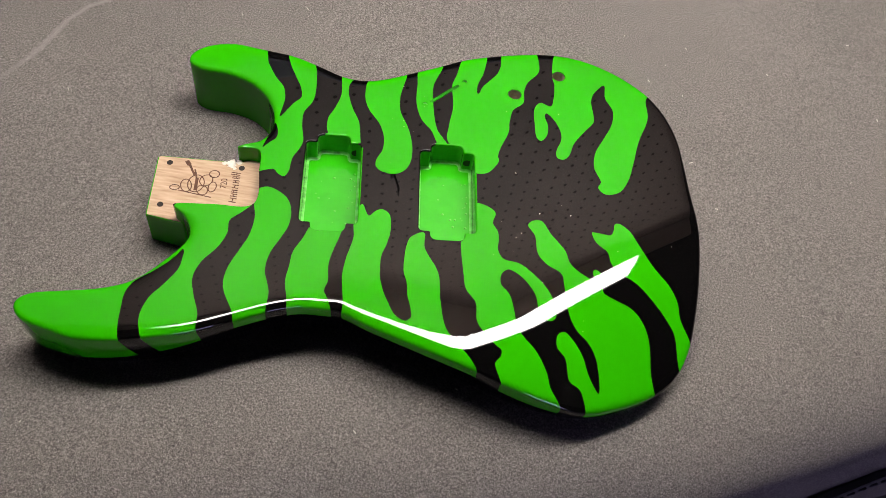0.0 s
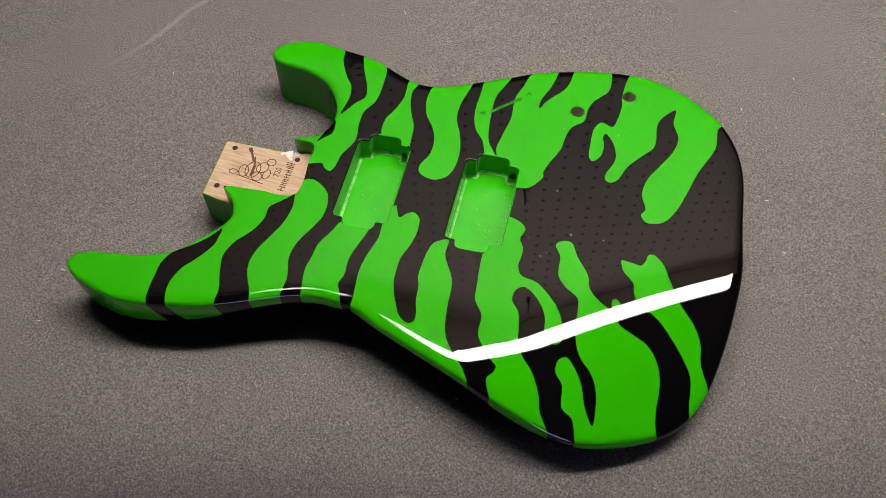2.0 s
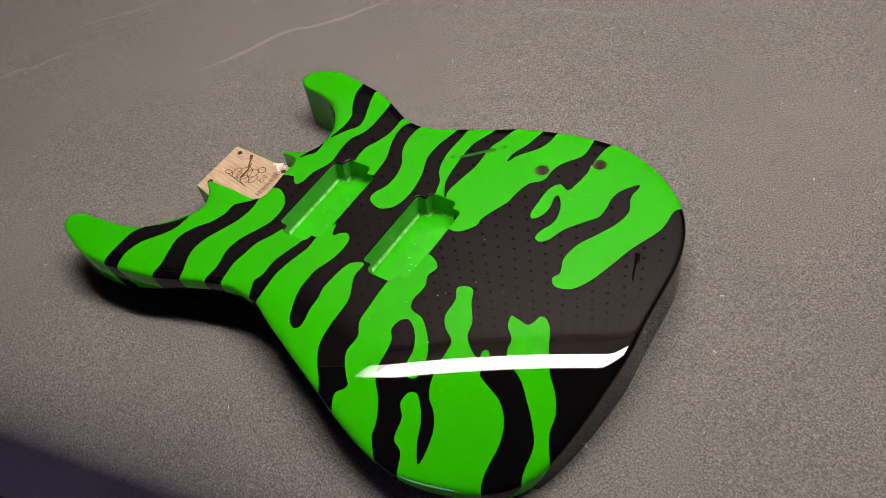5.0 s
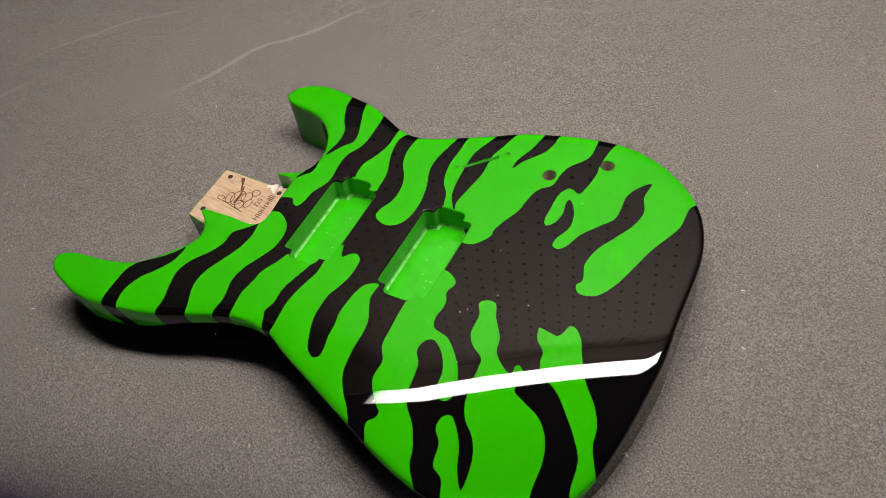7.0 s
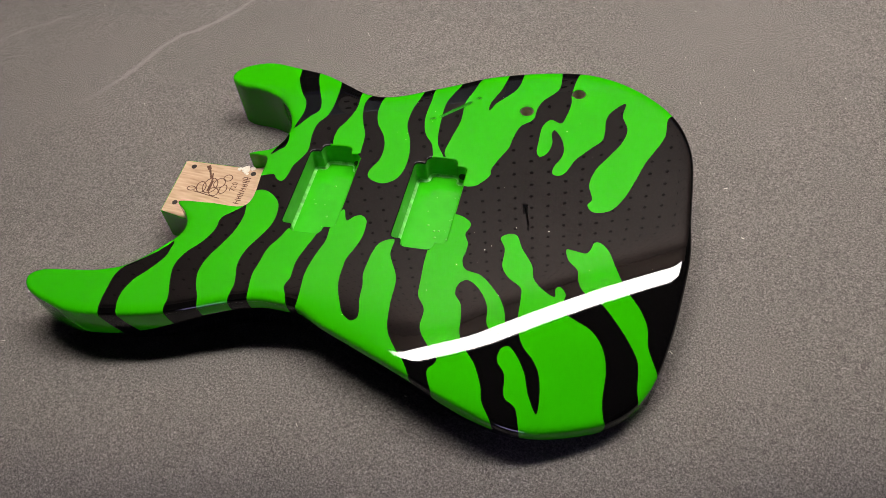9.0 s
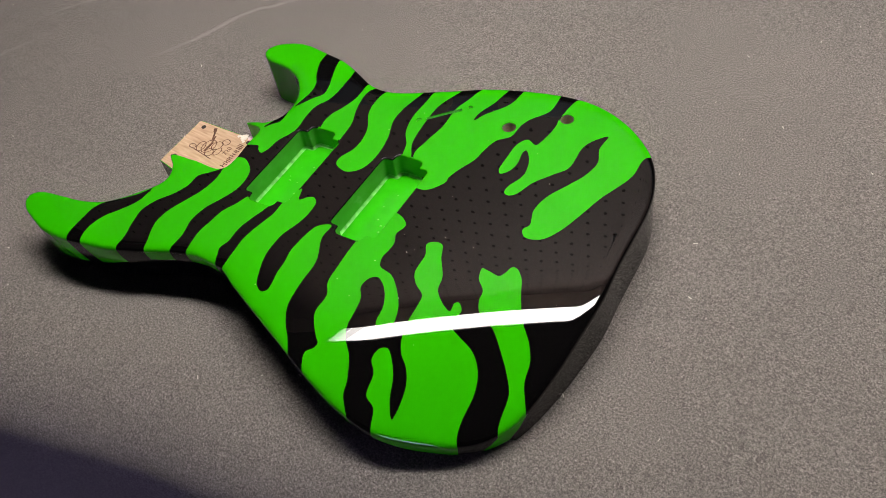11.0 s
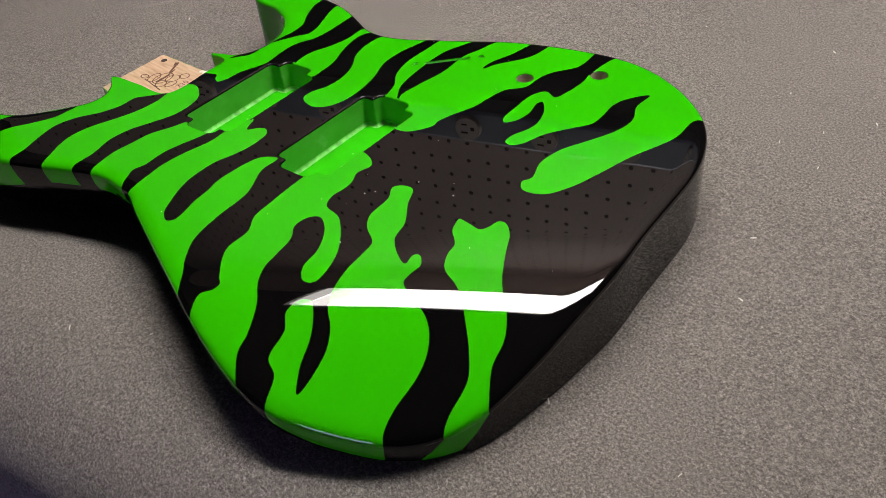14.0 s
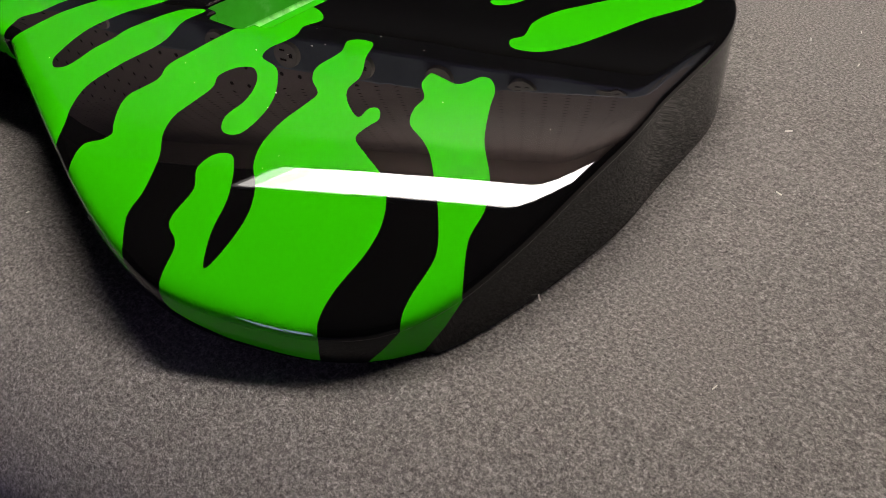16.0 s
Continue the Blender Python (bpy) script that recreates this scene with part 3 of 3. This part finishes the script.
    for a, low in steps:
        if a is not None and a >= 0:
            q = radians(a)
            p = inn_p + nor_p * wide_p * math.sin(q)
            zz = zt - high_p * (1 - math.cos(q))
            out = np.column_stack([nor_p, np.zeros(len(nor_p))])
            nv = nt * math.cos(q) + out * math.sin(q) * (high_p[:, None] / wide_p) if a < 90 else out
        elif low is not None and a is None:
            p = leant(rim_p, low) - leant(nor_p, low) * (2.0 * low**2 * keep_side)[:, None]
            zz = (zt - high_p) * (1 - low) + low_z * low
            nv = np.column_stack([leant(nor_p, low), -0.15 * low * keep_side])
        else:
            q = radians(-a)
            p = leant(rim_p, 1.0) - leant(nor_p, 1.0) * (2.0 * keep_side[:, None] + (2.0 + 12 * keep_side[:, None]) * (1 - math.cos(q)))
            zz = BACK + (low_z - BACK) * (1 - math.sin(q))
            nv = np.column_stack([nor_p * math.cos(q), np.full(len(p), -math.sin(q)) - 0.15 * keep_side * math.cos(q)])
        co.append(np.column_stack([p, zz]))
        nn.append(nv / np.linalg.norm(nv, axis=1, keepdims=True))
        ring_ids.append(count)
        count += len(p)
    m = len(inn_p)
    for r, (a, b) in enumerate(zip(ring_ids, ring_ids[1:])):
        for i in range(m):
            j = (i + 1) % m
            faces.append((a + i, b + i, b + j, a + j))
            # under the belly cut, black colour stands in for the shade
            mats.append(0 if seg_green[i] and (r < 2 or not keep_side[i]) else 1)

    # holes: a small rounded lip, then the wall
    depth = [17.0, 17.0, 44.0, 44.0, 1.5, 1.5, 2.5]
    wall_mat = [3, 3, 4, 4, 5, 5, 5]
    for h, w, dp, wm in zip(holes, lip, depth, wall_mat):
        ids = []
        out, hn = offset_loop(h, w)
        zt, _ = height_normal(h)
        gl = is_green(out)
        for a in (0, 30, 60, 90, None):
            if a is None:
                p, zz, nv = h, zt - dp, np.column_stack([-hn, np.zeros(len(h))])
            else:
                q = radians(a)
                p = h + hn * w * (1 - math.sin(q))
                zz = zt - w * (1 - math.cos(q))
                nv = np.column_stack([-hn * math.sin(q), np.full(len(h), math.cos(q))])
            co.append(np.column_stack([p, zz]))
            nn.append(nv)
            ids.append(count)
            count += len(h)
        k = len(h)
        for r, (a, b) in enumerate(zip(ids, ids[1:])):
            for i in range(k):
                j = (i + 1) % k
                faces.append((a + i, a + j, b + j, b + i))
                mats.append((0 if gl[i] else 1) if r < 3 else wm)
        if dp < 40:
            last = ids[-1]
            if k > 40:  # lacquer pooled round the floor, its pale glint put into the colour
                for a in (30, 60, 90):
                    q = radians(a)
                    p = h - hn * 1.8 * (1 - math.cos(q))
                    co.append(np.column_stack([p, zt - dp - 1.8 * math.sin(q)]))
                    nn.append(np.column_stack([-hn * math.cos(q), np.full(k, math.sin(q))]))
                    for i in range(k):
                        j = (i + 1) % k
                        faces.append((last + i, last + j, count + j, count + i))
                        mats.append(5)
                    last = count
                    count += k
            faces.append(tuple(range(last, last + k)))
            mats.append(2 if k > 40 else 0)
    co = np.concatenate(co) / 1000
    nn = np.concatenate(nn)
    me = bpy.data.meshes.new("painted_body")
    me.from_pydata(co.tolist(), [], faces)
    for mm in (GREEN, BLACK, CAVITY, CAVITY_WALL, BARE, POOLED_GLINT):
        me.materials.append(mm)
    me.polygons.foreach_set("material_index", mats)
    me.polygons.foreach_set("use_smooth", [True] * len(faces))
    me.update()
    # the floors of the cavities stay flat, all else takes the rounded form's own normals
    loops = []
    for poly in me.polygons:
        flat = len(poly.vertices) > 8
        for v in poly.vertices:
            loops.append((0, 0, 1) if flat else tuple(nn[v]))
    me.normals_split_custom_set(loops)
    ob = new("painted_body", me)
    ob.parent = body
    tagged(ob, "glossy green lacquer with black tiger stripes")


build_body()


def extrude_loop(bm, loop, z0, z1, bevel=0.0):
    top = [bm.verts.new((x / 1000, y / 1000, z1)) for x, y in loop]
    bot = [bm.verts.new((x / 1000, y / 1000, z0)) for x, y in loop]
    bm.faces.new(top)
    bm.faces.new(bot[::-1])
    for i in range(len(loop)):
        j = (i + 1) % len(loop)
        bm.faces.new((top[i], bot[i], bot[j], top[j]))


POCKET_Z = 0.0305
HEEL = [(-5, -1), (-6.8, -3), (0, -52.5), (20, -55), (60, -57), (80, -38), (76, 4), (66, 12), (47.5, 3.5)]


def build_pocket():
    bm = bmesh.new()
    extrude_loop(bm, ccw(np.array(HEEL, float)), 0.002, POCKET_Z - 0.0006)
    part("neck_heel", bm, GREEN, body, "green lacquered heel under the neck pocket")
    bm = bmesh.new()
    inner = offset_loop(ccw(np.array(HEEL, float)), -0.8)[0]
    extrude_loop(bm, inner, POCKET_Z - 0.002, POCKET_Z)
    part("pocket_floor", bm, WOOD, body, "raw pale wood floor of the neck pocket")
    for x, y in ((2.6, -6.3), (51.8, -1.6), (7, -43)):
        bm = bmesh.new()
        extrude_loop(bm, circle_loop(x, y, 2.1, 16), POCKET_Z - 0.001, POCKET_Z + 0.0002)
        part("screw_hole", bm, HOLE, body, "dark disc for a drilled screw hole")


build_pocket()

# ---- the back wall's fittings ----
def build_pegboard():
    board = tagged(new("pegboard"), "brown hardboard pegboard with rows of small holes", "pegboard")
    board.matrix_world = BENCH
    u0, u1, z0, z1, pitch = -0.76, 1.27, 0.357, LAMP_Z + 0.098, 0.0254
    bm = bmesh.new()
    box(bm, (u0, WALL_N, z0), (u1, WALL_N + 0.005, z1))
    part("panel", bm, HARDBOARD, board)
    bm = bmesh.new()
    for i in range(int((u1 - u0) / pitch) - 1):
        for k in range(int((z1 - z0) / pitch) - 1):
            u, z = u0 + pitch * (i + 0.8), z0 + pitch * (k + 0.8)
            r = 0.0028
            # a flat dark disc in place of each drilled hole
            a = [bm.verts.new((u + r * math.cos(q * math.pi / 4), WALL_N - 0.0006, z + r * math.sin(q * math.pi / 4))) for q in range(8)]
            bm.faces.new(a)
    tagged(part("peg_holes", bm, HOLE, board), kind="stuff")


build_pegboard()


def build_peg_hook():
    """A short wire hook: a plate against the board, an arm and its turned-up tip."""
    hook = tagged(new("peg_hook"), "small black wire hook on the pegboard", "hook", "hooks on the pegboard")
    bm = bmesh.new()
    box(bm, (-0.004, -0.0026, -0.010), (0.004, -0.0002, 0.010), 0.0008)
    part("plate", bm, THREAD, hook)
    bm = bmesh.new()
    got = bmesh.ops.create_cone(bm, cap_ends=True, segments=10, radius1=0.0016, radius2=0.0016, depth=0.034)["verts"]
    bmesh.ops.transform(bm, matrix=pose(0, -0.0195, -0.004, 90, 0, 0), verts=got)
    part("arm", bm, THREAD, hook, smooth=True)
    bm = bmesh.new()
    got = bmesh.ops.create_cone(bm, cap_ends=True, segments=10, radius1=0.0016, radius2=0.0014, depth=0.014)["verts"]
    bmesh.ops.transform(bm, matrix=pose(0, -0.0365, 0.002, 12, 0, 0), verts=got)
    part("tip", bm, THREAD, hook, smooth=True)
    return hook


HOOK = build_peg_hook()
HOOK.matrix_world = BENCH @ pose(0.292, WALL_N, 0.609)
copy_thing(HOOK, BENCH @ pose(0.325, WALL_N, 0.96))


def build_power_strip():
    strip = tagged(new("power_strip"), "long dull steel power strip with round grounded outlets", "power strip")
    strip.matrix_world = BENCH
    bm = bmesh.new()
    box(bm, (-0.62, WALL_N - 0.035, 0.307), (0.95, WALL_N - 0.0006, 0.351), 0.004)
    part("housing", bm, STEEL, strip)
    for i in range(16):
        u = 0.066 - 0.0925 * 6 + 0.0925 * i
        bm = bmesh.new()
        got = bmesh.ops.create_cone(bm, cap_ends=True, segments=28, radius1=0.0160, radius2=0.0150, depth=0.006)["verts"]
        bmesh.ops.transform(bm, matrix=pose(u, WALL_N - 0.038, 0.3290, 90, 0, 0), verts=got)
        face = part("outlet", bm, OUTLET, strip)
        for du, dz, w, h in ((-0.0035, 0.0056, 0.0039, 0.0011), (-0.0035, -0.0056, 0.0033, 0.0011), (0.0065, 0, 0.0023, 0.0023)):
            bm = bmesh.new()
            box(bm, (u + du - w, WALL_N - 0.0414, 0.3290 + dz - h), (u + du + w, WALL_N - 0.0405, 0.3290 + dz + h))
            part("slot", bm, HOLE, face)


build_power_strip()


# added board and brackets: fill the mirrored band between pegboard and lamp with glow
def build_reflector():
    shelf = tagged(new("reflector_board"), "pale brown board added to catch lamp glow for the lacquer", "shelf")
    shelf.matrix_world = BENCH
    bm = bmesh.new()
    box(bm, (-0.76, LAMP_N + LAMP_HALF + 0.012, LAMP_Z + 0.10), (1.27, WALL_N + 0.018, LAMP_Z + 0.12), 0.002)
    part("board", bm, REFLECTOR, shelf)
    for u in (-0.5, 0.25, 1.0):
        bm = bmesh.new()
        v = [bm.verts.new((u + s, n, z)) for s in (-0.008, 0.008) for n, z in ((WALL_N - 0.0008, LAMP_Z + 0.1215), (WALL_N - 0.0008, LAMP_Z + 0.30), (LAMP_N + 0.10, LAMP_Z + 0.1215))]
        for f in ((0, 1, 2), (5, 4, 3), (0, 3, 4, 1), (1, 4, 5, 2), (2, 5, 3, 0)):
            bm.faces.new([v[k] for k in f])
        part("bracket", bm, STEEL, shelf)


build_reflector()


def build_lamp():
    lamp = tagged(new("tube_lamp"), "long white strip lamp shining over the workbench", "lamp")
    lamp.matrix_world = BENCH
    bm = bmesh.new()
    box(bm, (LAMP_U - 0.55, LAMP_N - LAMP_HALF - 0.008, LAMP_Z + 0.012), (LAMP_U + 0.55, LAMP_N + LAMP_HALF + 0.008, LAMP_Z + 0.06), 0.004)
    part("housing", bm, HOUSING, lamp)
    # the tube glows less towards its low-u end
    for a, b, mat in ((-0.53, -0.502, DIM_END), (-0.50, -0.462, HALF_LIT)):
        bm = bmesh.new()
        box(bm, (LAMP_U + a, LAMP_N - LAMP_HALF, LAMP_Z - 0.012), (LAMP_U + b, LAMP_N + LAMP_HALF, LAMP_Z + 0.011), 0.001)
        part("diffuser_end", bm, mat, lamp, "dimmer end of the diffuser")
    bm = bmesh.new()
    box(bm, (LAMP_U - 0.46, LAMP_N - LAMP_HALF, LAMP_Z - 0.012), (LAMP_U + 0.53, LAMP_N + LAMP_HALF, LAMP_Z + 0.011), 0.003)
    for u in (-0.4, 0.4):
        rod = bmesh.new()
        got = bmesh.ops.create_cone(rod, cap_ends=True, segments=12, radius1=0.004, radius2=0.004, depth=1.7 - LAMP_Z - 0.06)["verts"]
        bmesh.ops.translate(rod, vec=(LAMP_U + u, LAMP_N, (1.7 + LAMP_Z + 0.06) / 2), verts=got)
        part("rod", rod, STEEL, lamp)
    part("diffuser", bm, DIFFUSER, lamp, "glowing white diffuser")


build_lamp()


# ---- small things in the pocket and the cavities ----
def ring_mesh(bm, cx, cy, rx, ry, turn, width, z, n=22, a0=0.0, a1=360.0):
    c, s = math.cos(radians(turn)), math.sin(radians(turn))
    rows = []
    for a in np.linspace(radians(a0), radians(a1), n):
        row = []
        for k in (-0.5, 0.5):
            x, y = (rx + k * width) * math.cos(a), (ry + k * width) * math.sin(a)
            row.append(bm.verts.new(((cx + c * x - s * y) / 1000, (cy + s * x + c * y) / 1000, z)))
        rows.append(row)
    for p, q in zip(rows, rows[1:]):
        bm.faces.new((p[0], p[1], q[1], q[0]))


def flat_bar(bm, ax, ay, bx, by, width, z):
    d = Vector((bx - ax, by - ay)).normalized() * width / 2
    bm.faces.new([bm.verts.new((x / 1000, y / 1000, z)) for x, y in ((ax - d.y, ay + d.x), (ax + d.y, ay - d.x), (bx + d.y, by - d.x), (bx - d.y, by + d.x))])


def pocket_marks():
    z = POCKET_Z + 0.00025
    bm = bmesh.new()
    # plain rings and bars in place of the burnt picture
    for cx, cy, rx, ry, turn in ((25, -21, 5.5, 7.5, 5), (19, -24, 3.6, 5.5, 20), (31, -17, 4.2, 5.0, -15), (35, -10.5, 3.4, 3.2, 0), (30.5, -26, 3.6, 4.2, 40), (12, -27, 3.2, 2.1, 10), (36.5, -22, 2.6, 4.4, 0)):
        ring_mesh(bm, cx, cy, rx, ry, turn, 0.75, z)
    for ax, ay, bx, by, w in ((22, -14, 16, -5, 1.6), (16.5, -6, 13.5, -2.5, 3.0), (24, -16, 21, -9, 1.2), (15, -29, 38, -31, 0.8), (26, -27, 24.5, -16, 2.2)):
        flat_bar(bm, ax, ay, bx, by, w, z)
    part("burnt_mark", bm, BURNT, body, "brown mark burnt into the wood")
    bm = bmesh.new()
    # upright bars in place of the maker's word
    for k, (y, w, lift) in enumerate(((-30.5, 4.4, 0.5), (-26.2, 2.6, 0), (-22.8, 2.4, 0), (-18.6, 3.4, 0), (-14.2, 2.6, 0), (-10.6, 2.2, 1.0), (-7.4, 2.4, 2.0))):
        x = 51.5 - 0.12 * (y + 18)
        for e in (-0.36, 0.36):
            flat_bar(bm, x + 2.2, y + e * w, x - 2.2 - lift, y + e * w, 0.8, z)
        flat_bar(bm, x - 0.4, y - 0.36 * w, x - 0.4, y + 0.36 * w, 0.7, z)
    part("burnt_letter_bars", bm, BURNT, body, "row of brown bars burnt into the wood")
    text = bpy.data.curves.new("stamp", "FONT")
    text.body, text.size, text.align_x, text.align_y = "720", 0.0062, "CENTER", "CENTER"
    holder = new("stamp_source", text)
    me = bpy.data.meshes.new_from_object(holder.evaluated_get(bpy.context.evaluated_depsgraph_get()))
    bpy.data.objects.remove(holder)
    me.transform(pose(0.0435, -0.0175, z, 0, 0, 97))
    me.materials.clear()
    me.materials.append(BURNT)
    ob = new("stamped_number", me)
    ob.parent = body
    tagged(ob, "burnt number 720 on the pocket floor")
    rng = random.Random(4)
    for cx, cy, r in ((44, 1.2, 3.4), (49, 3.2, 2.0), (39, 0.5, 1.6), (47, -2.6, 1.2)):
        bm = bmesh.new()
        got = bmesh.ops.create_icosphere(bm, subdivisions=3, radius=1.0)["verts"]
        for v in got:
            f = r * (1 + 0.5 * noise.noise(v.co * 2.1 + Vector((cx, cy, 0))))
            v.co = Vector(((cx + v.co.x * f) / 1000, (cy + v.co.y * f) / 1000, POCKET_Z + v.co.z * 0.0002))
        part("residue", bm, DUST, body, "white polishing residue", smooth=True)


pocket_marks()


def paint_bubbles():
    rng = random.Random(11)
    for cx, cy, turn in ((116.8, -11, 7.3), (196.5, -4, 6.3)):
        bm = bmesh.new()
        for k in range(34):
            lx, ly = rng.uniform(-16, 16), rng.uniform(-33, 24)
            if rng.random() < 0.35:
                lx = rng.uniform(11, 16)
            r = rng.choice((0.45, 0.5, 0.6, 0.8, 1.05))
            c, s = math.cos(radians(turn)), math.sin(radians(turn))
            at = Vector(((cx + c * lx - s * ly) / 1000, (cy + s * lx + c * ly) / 1000, TOP - 0.0193))
            got = bmesh.ops.create_icosphere(bm, subdivisions=2, radius=r / 1000)["verts"]
            bmesh.ops.translate(bm, vec=at, verts=got)
        tagged(part("paint_bubbles", bm, BUBBLE, body, "small bubbles in the paint of the cavity floor", smooth=True), kind="stuff")
        bm = bmesh.new()
        c, s = math.cos(radians(turn)), math.sin(radians(turn))
        lx, ly = 15.4, 36.4
        at = ((cx + c * lx - s * ly) / 1000, (cy + s * lx + c * ly) / 1000, TOP - 0.0105)
        got = bmesh.ops.create_cone(bm, cap_ends=True, segments=20, radius1=0.0031, radius2=0.0031, depth=0.003)["verts"]
        bmesh.ops.transform(bm, matrix=pose(*at, 90, 0, turn), verts=got)
        part("wire_hole", bm, HOLE, body, "dark disc for the wire hole in the cavity wall")


paint_bubbles()


# ---- hem and lint of the cover ----
def hem_drop(u):
    """Lowers the hem towards low u, to keep it out of the camera's view."""
    return 0.075 * min(max((0.42 - u) / 0.42, 0.0), 1.0)


def hem():
    bm = bmesh.new()
    rings = []
    for u in np.linspace(-1.3, 1.6, 117):
        n = -0.2880 + edge_fit(u)
        rings.append([bm.verts.new((u, n + dn, HEM_Z - hem_drop(u) + dz)) for dn, dz in ((0.0, -0.001), (-0.002, 0.0), (-0.0062, -0.0006), (-0.0072, -0.003), (-0.0072, -0.022), (0.0, -0.022))])
    for a, b in zip(rings, rings[1:]):
        for k in range(6):
            bm.faces.new((a[k], b[k], b[(k + 1) % 6], a[(k + 1) % 6]))
    bm.faces.new(rings[0])
    bm.faces.new(rings[-1][::-1])
    binding = part("hem", bm, LEATHER, cover, "dark hem with black stitches")
    binding.matrix_world = BENCH
    first = bmesh.new()
    box(first, (-0.0035, -0.0088, HEM_Z - 0.0095), (0.0035, -0.0066, HEM_Z - 0.0065), 0.0008)
    stitch = part("stitch", first, THREAD, binding)
    for k in range(90):
        s = stitch if k == 0 else new("stitch", stitch.data)
        s.parent = binding
        u = 0.0115 * k
        s.location = (u, -0.2880 + edge_fit(u), -hem_drop(u))


HEM_Z = -0.120
hem()


def lint():
    rng = random.Random(7)
    bm = bmesh.new()
    for k in range(110):
        u, n = rng.uniform(-0.55, 0.75), rng.uniform(-0.22, 0.36)
        p = BENCH @ Vector((u, n, 0.0006))
        length, a = rng.uniform(0.0006, 0.003), rng.uniform(0, math.pi)
        w = rng.uniform(0.00012, 0.0003)
        d = Vector((math.cos(a), math.sin(a), 0)) * length / 2
        e = Vector((-math.sin(a), math.cos(a), 0)) * w
        lift = Vector((0, 0, rng.uniform(0.0002, 0.0008)))
        ring = [bm.verts.new(p + o) for o in (-d - e, d - e + lift, d + e + lift, -d + e)]
        low = [bm.verts.new(v.co - Vector((0, 0, 0.0004))) for v in ring]
        bm.faces.new(ring)
        bm.faces.new(low[::-1])
        for i in range(4):
            j = (i + 1) % 4
            bm.faces.new((ring[i], low[i], low[j], ring[j]))
    tagged(part("lint", bm, DUST), "specks of pale lint on the suede", "lint", kind="stuff")


lint()


def dust_on_lacquer():
    rng = random.Random(21)
    bm = bmesh.new()
    for k in range(46):
        x, y = rng.uniform(120, 355), rng.uniform(-110, 120)
        if abs(x - 116.8) < 30 or abs(x - 196.5) < 30 and abs(y) < 55:
            continue
        d = top_drop(np.array([x]), np.array([y]))[0]
        r = rng.choice((0.12, 0.15, 0.2, 0.28)) / 1000
        got = bmesh.ops.create_icosphere(bm, subdivisions=1, radius=r)["verts"]
        bmesh.ops.scale(bm, vec=(rng.uniform(0.8, 2.0), 1.0, 0.5), verts=got)
        bmesh.ops.translate(bm, vec=(x / 1000, y / 1000, TOP - float(d[0]) / 1000), verts=got)
    tagged(part("dust", bm, DUST), "specks of pale dust on the lacquer", "dust", kind="stuff")


dust_on_lacquer()
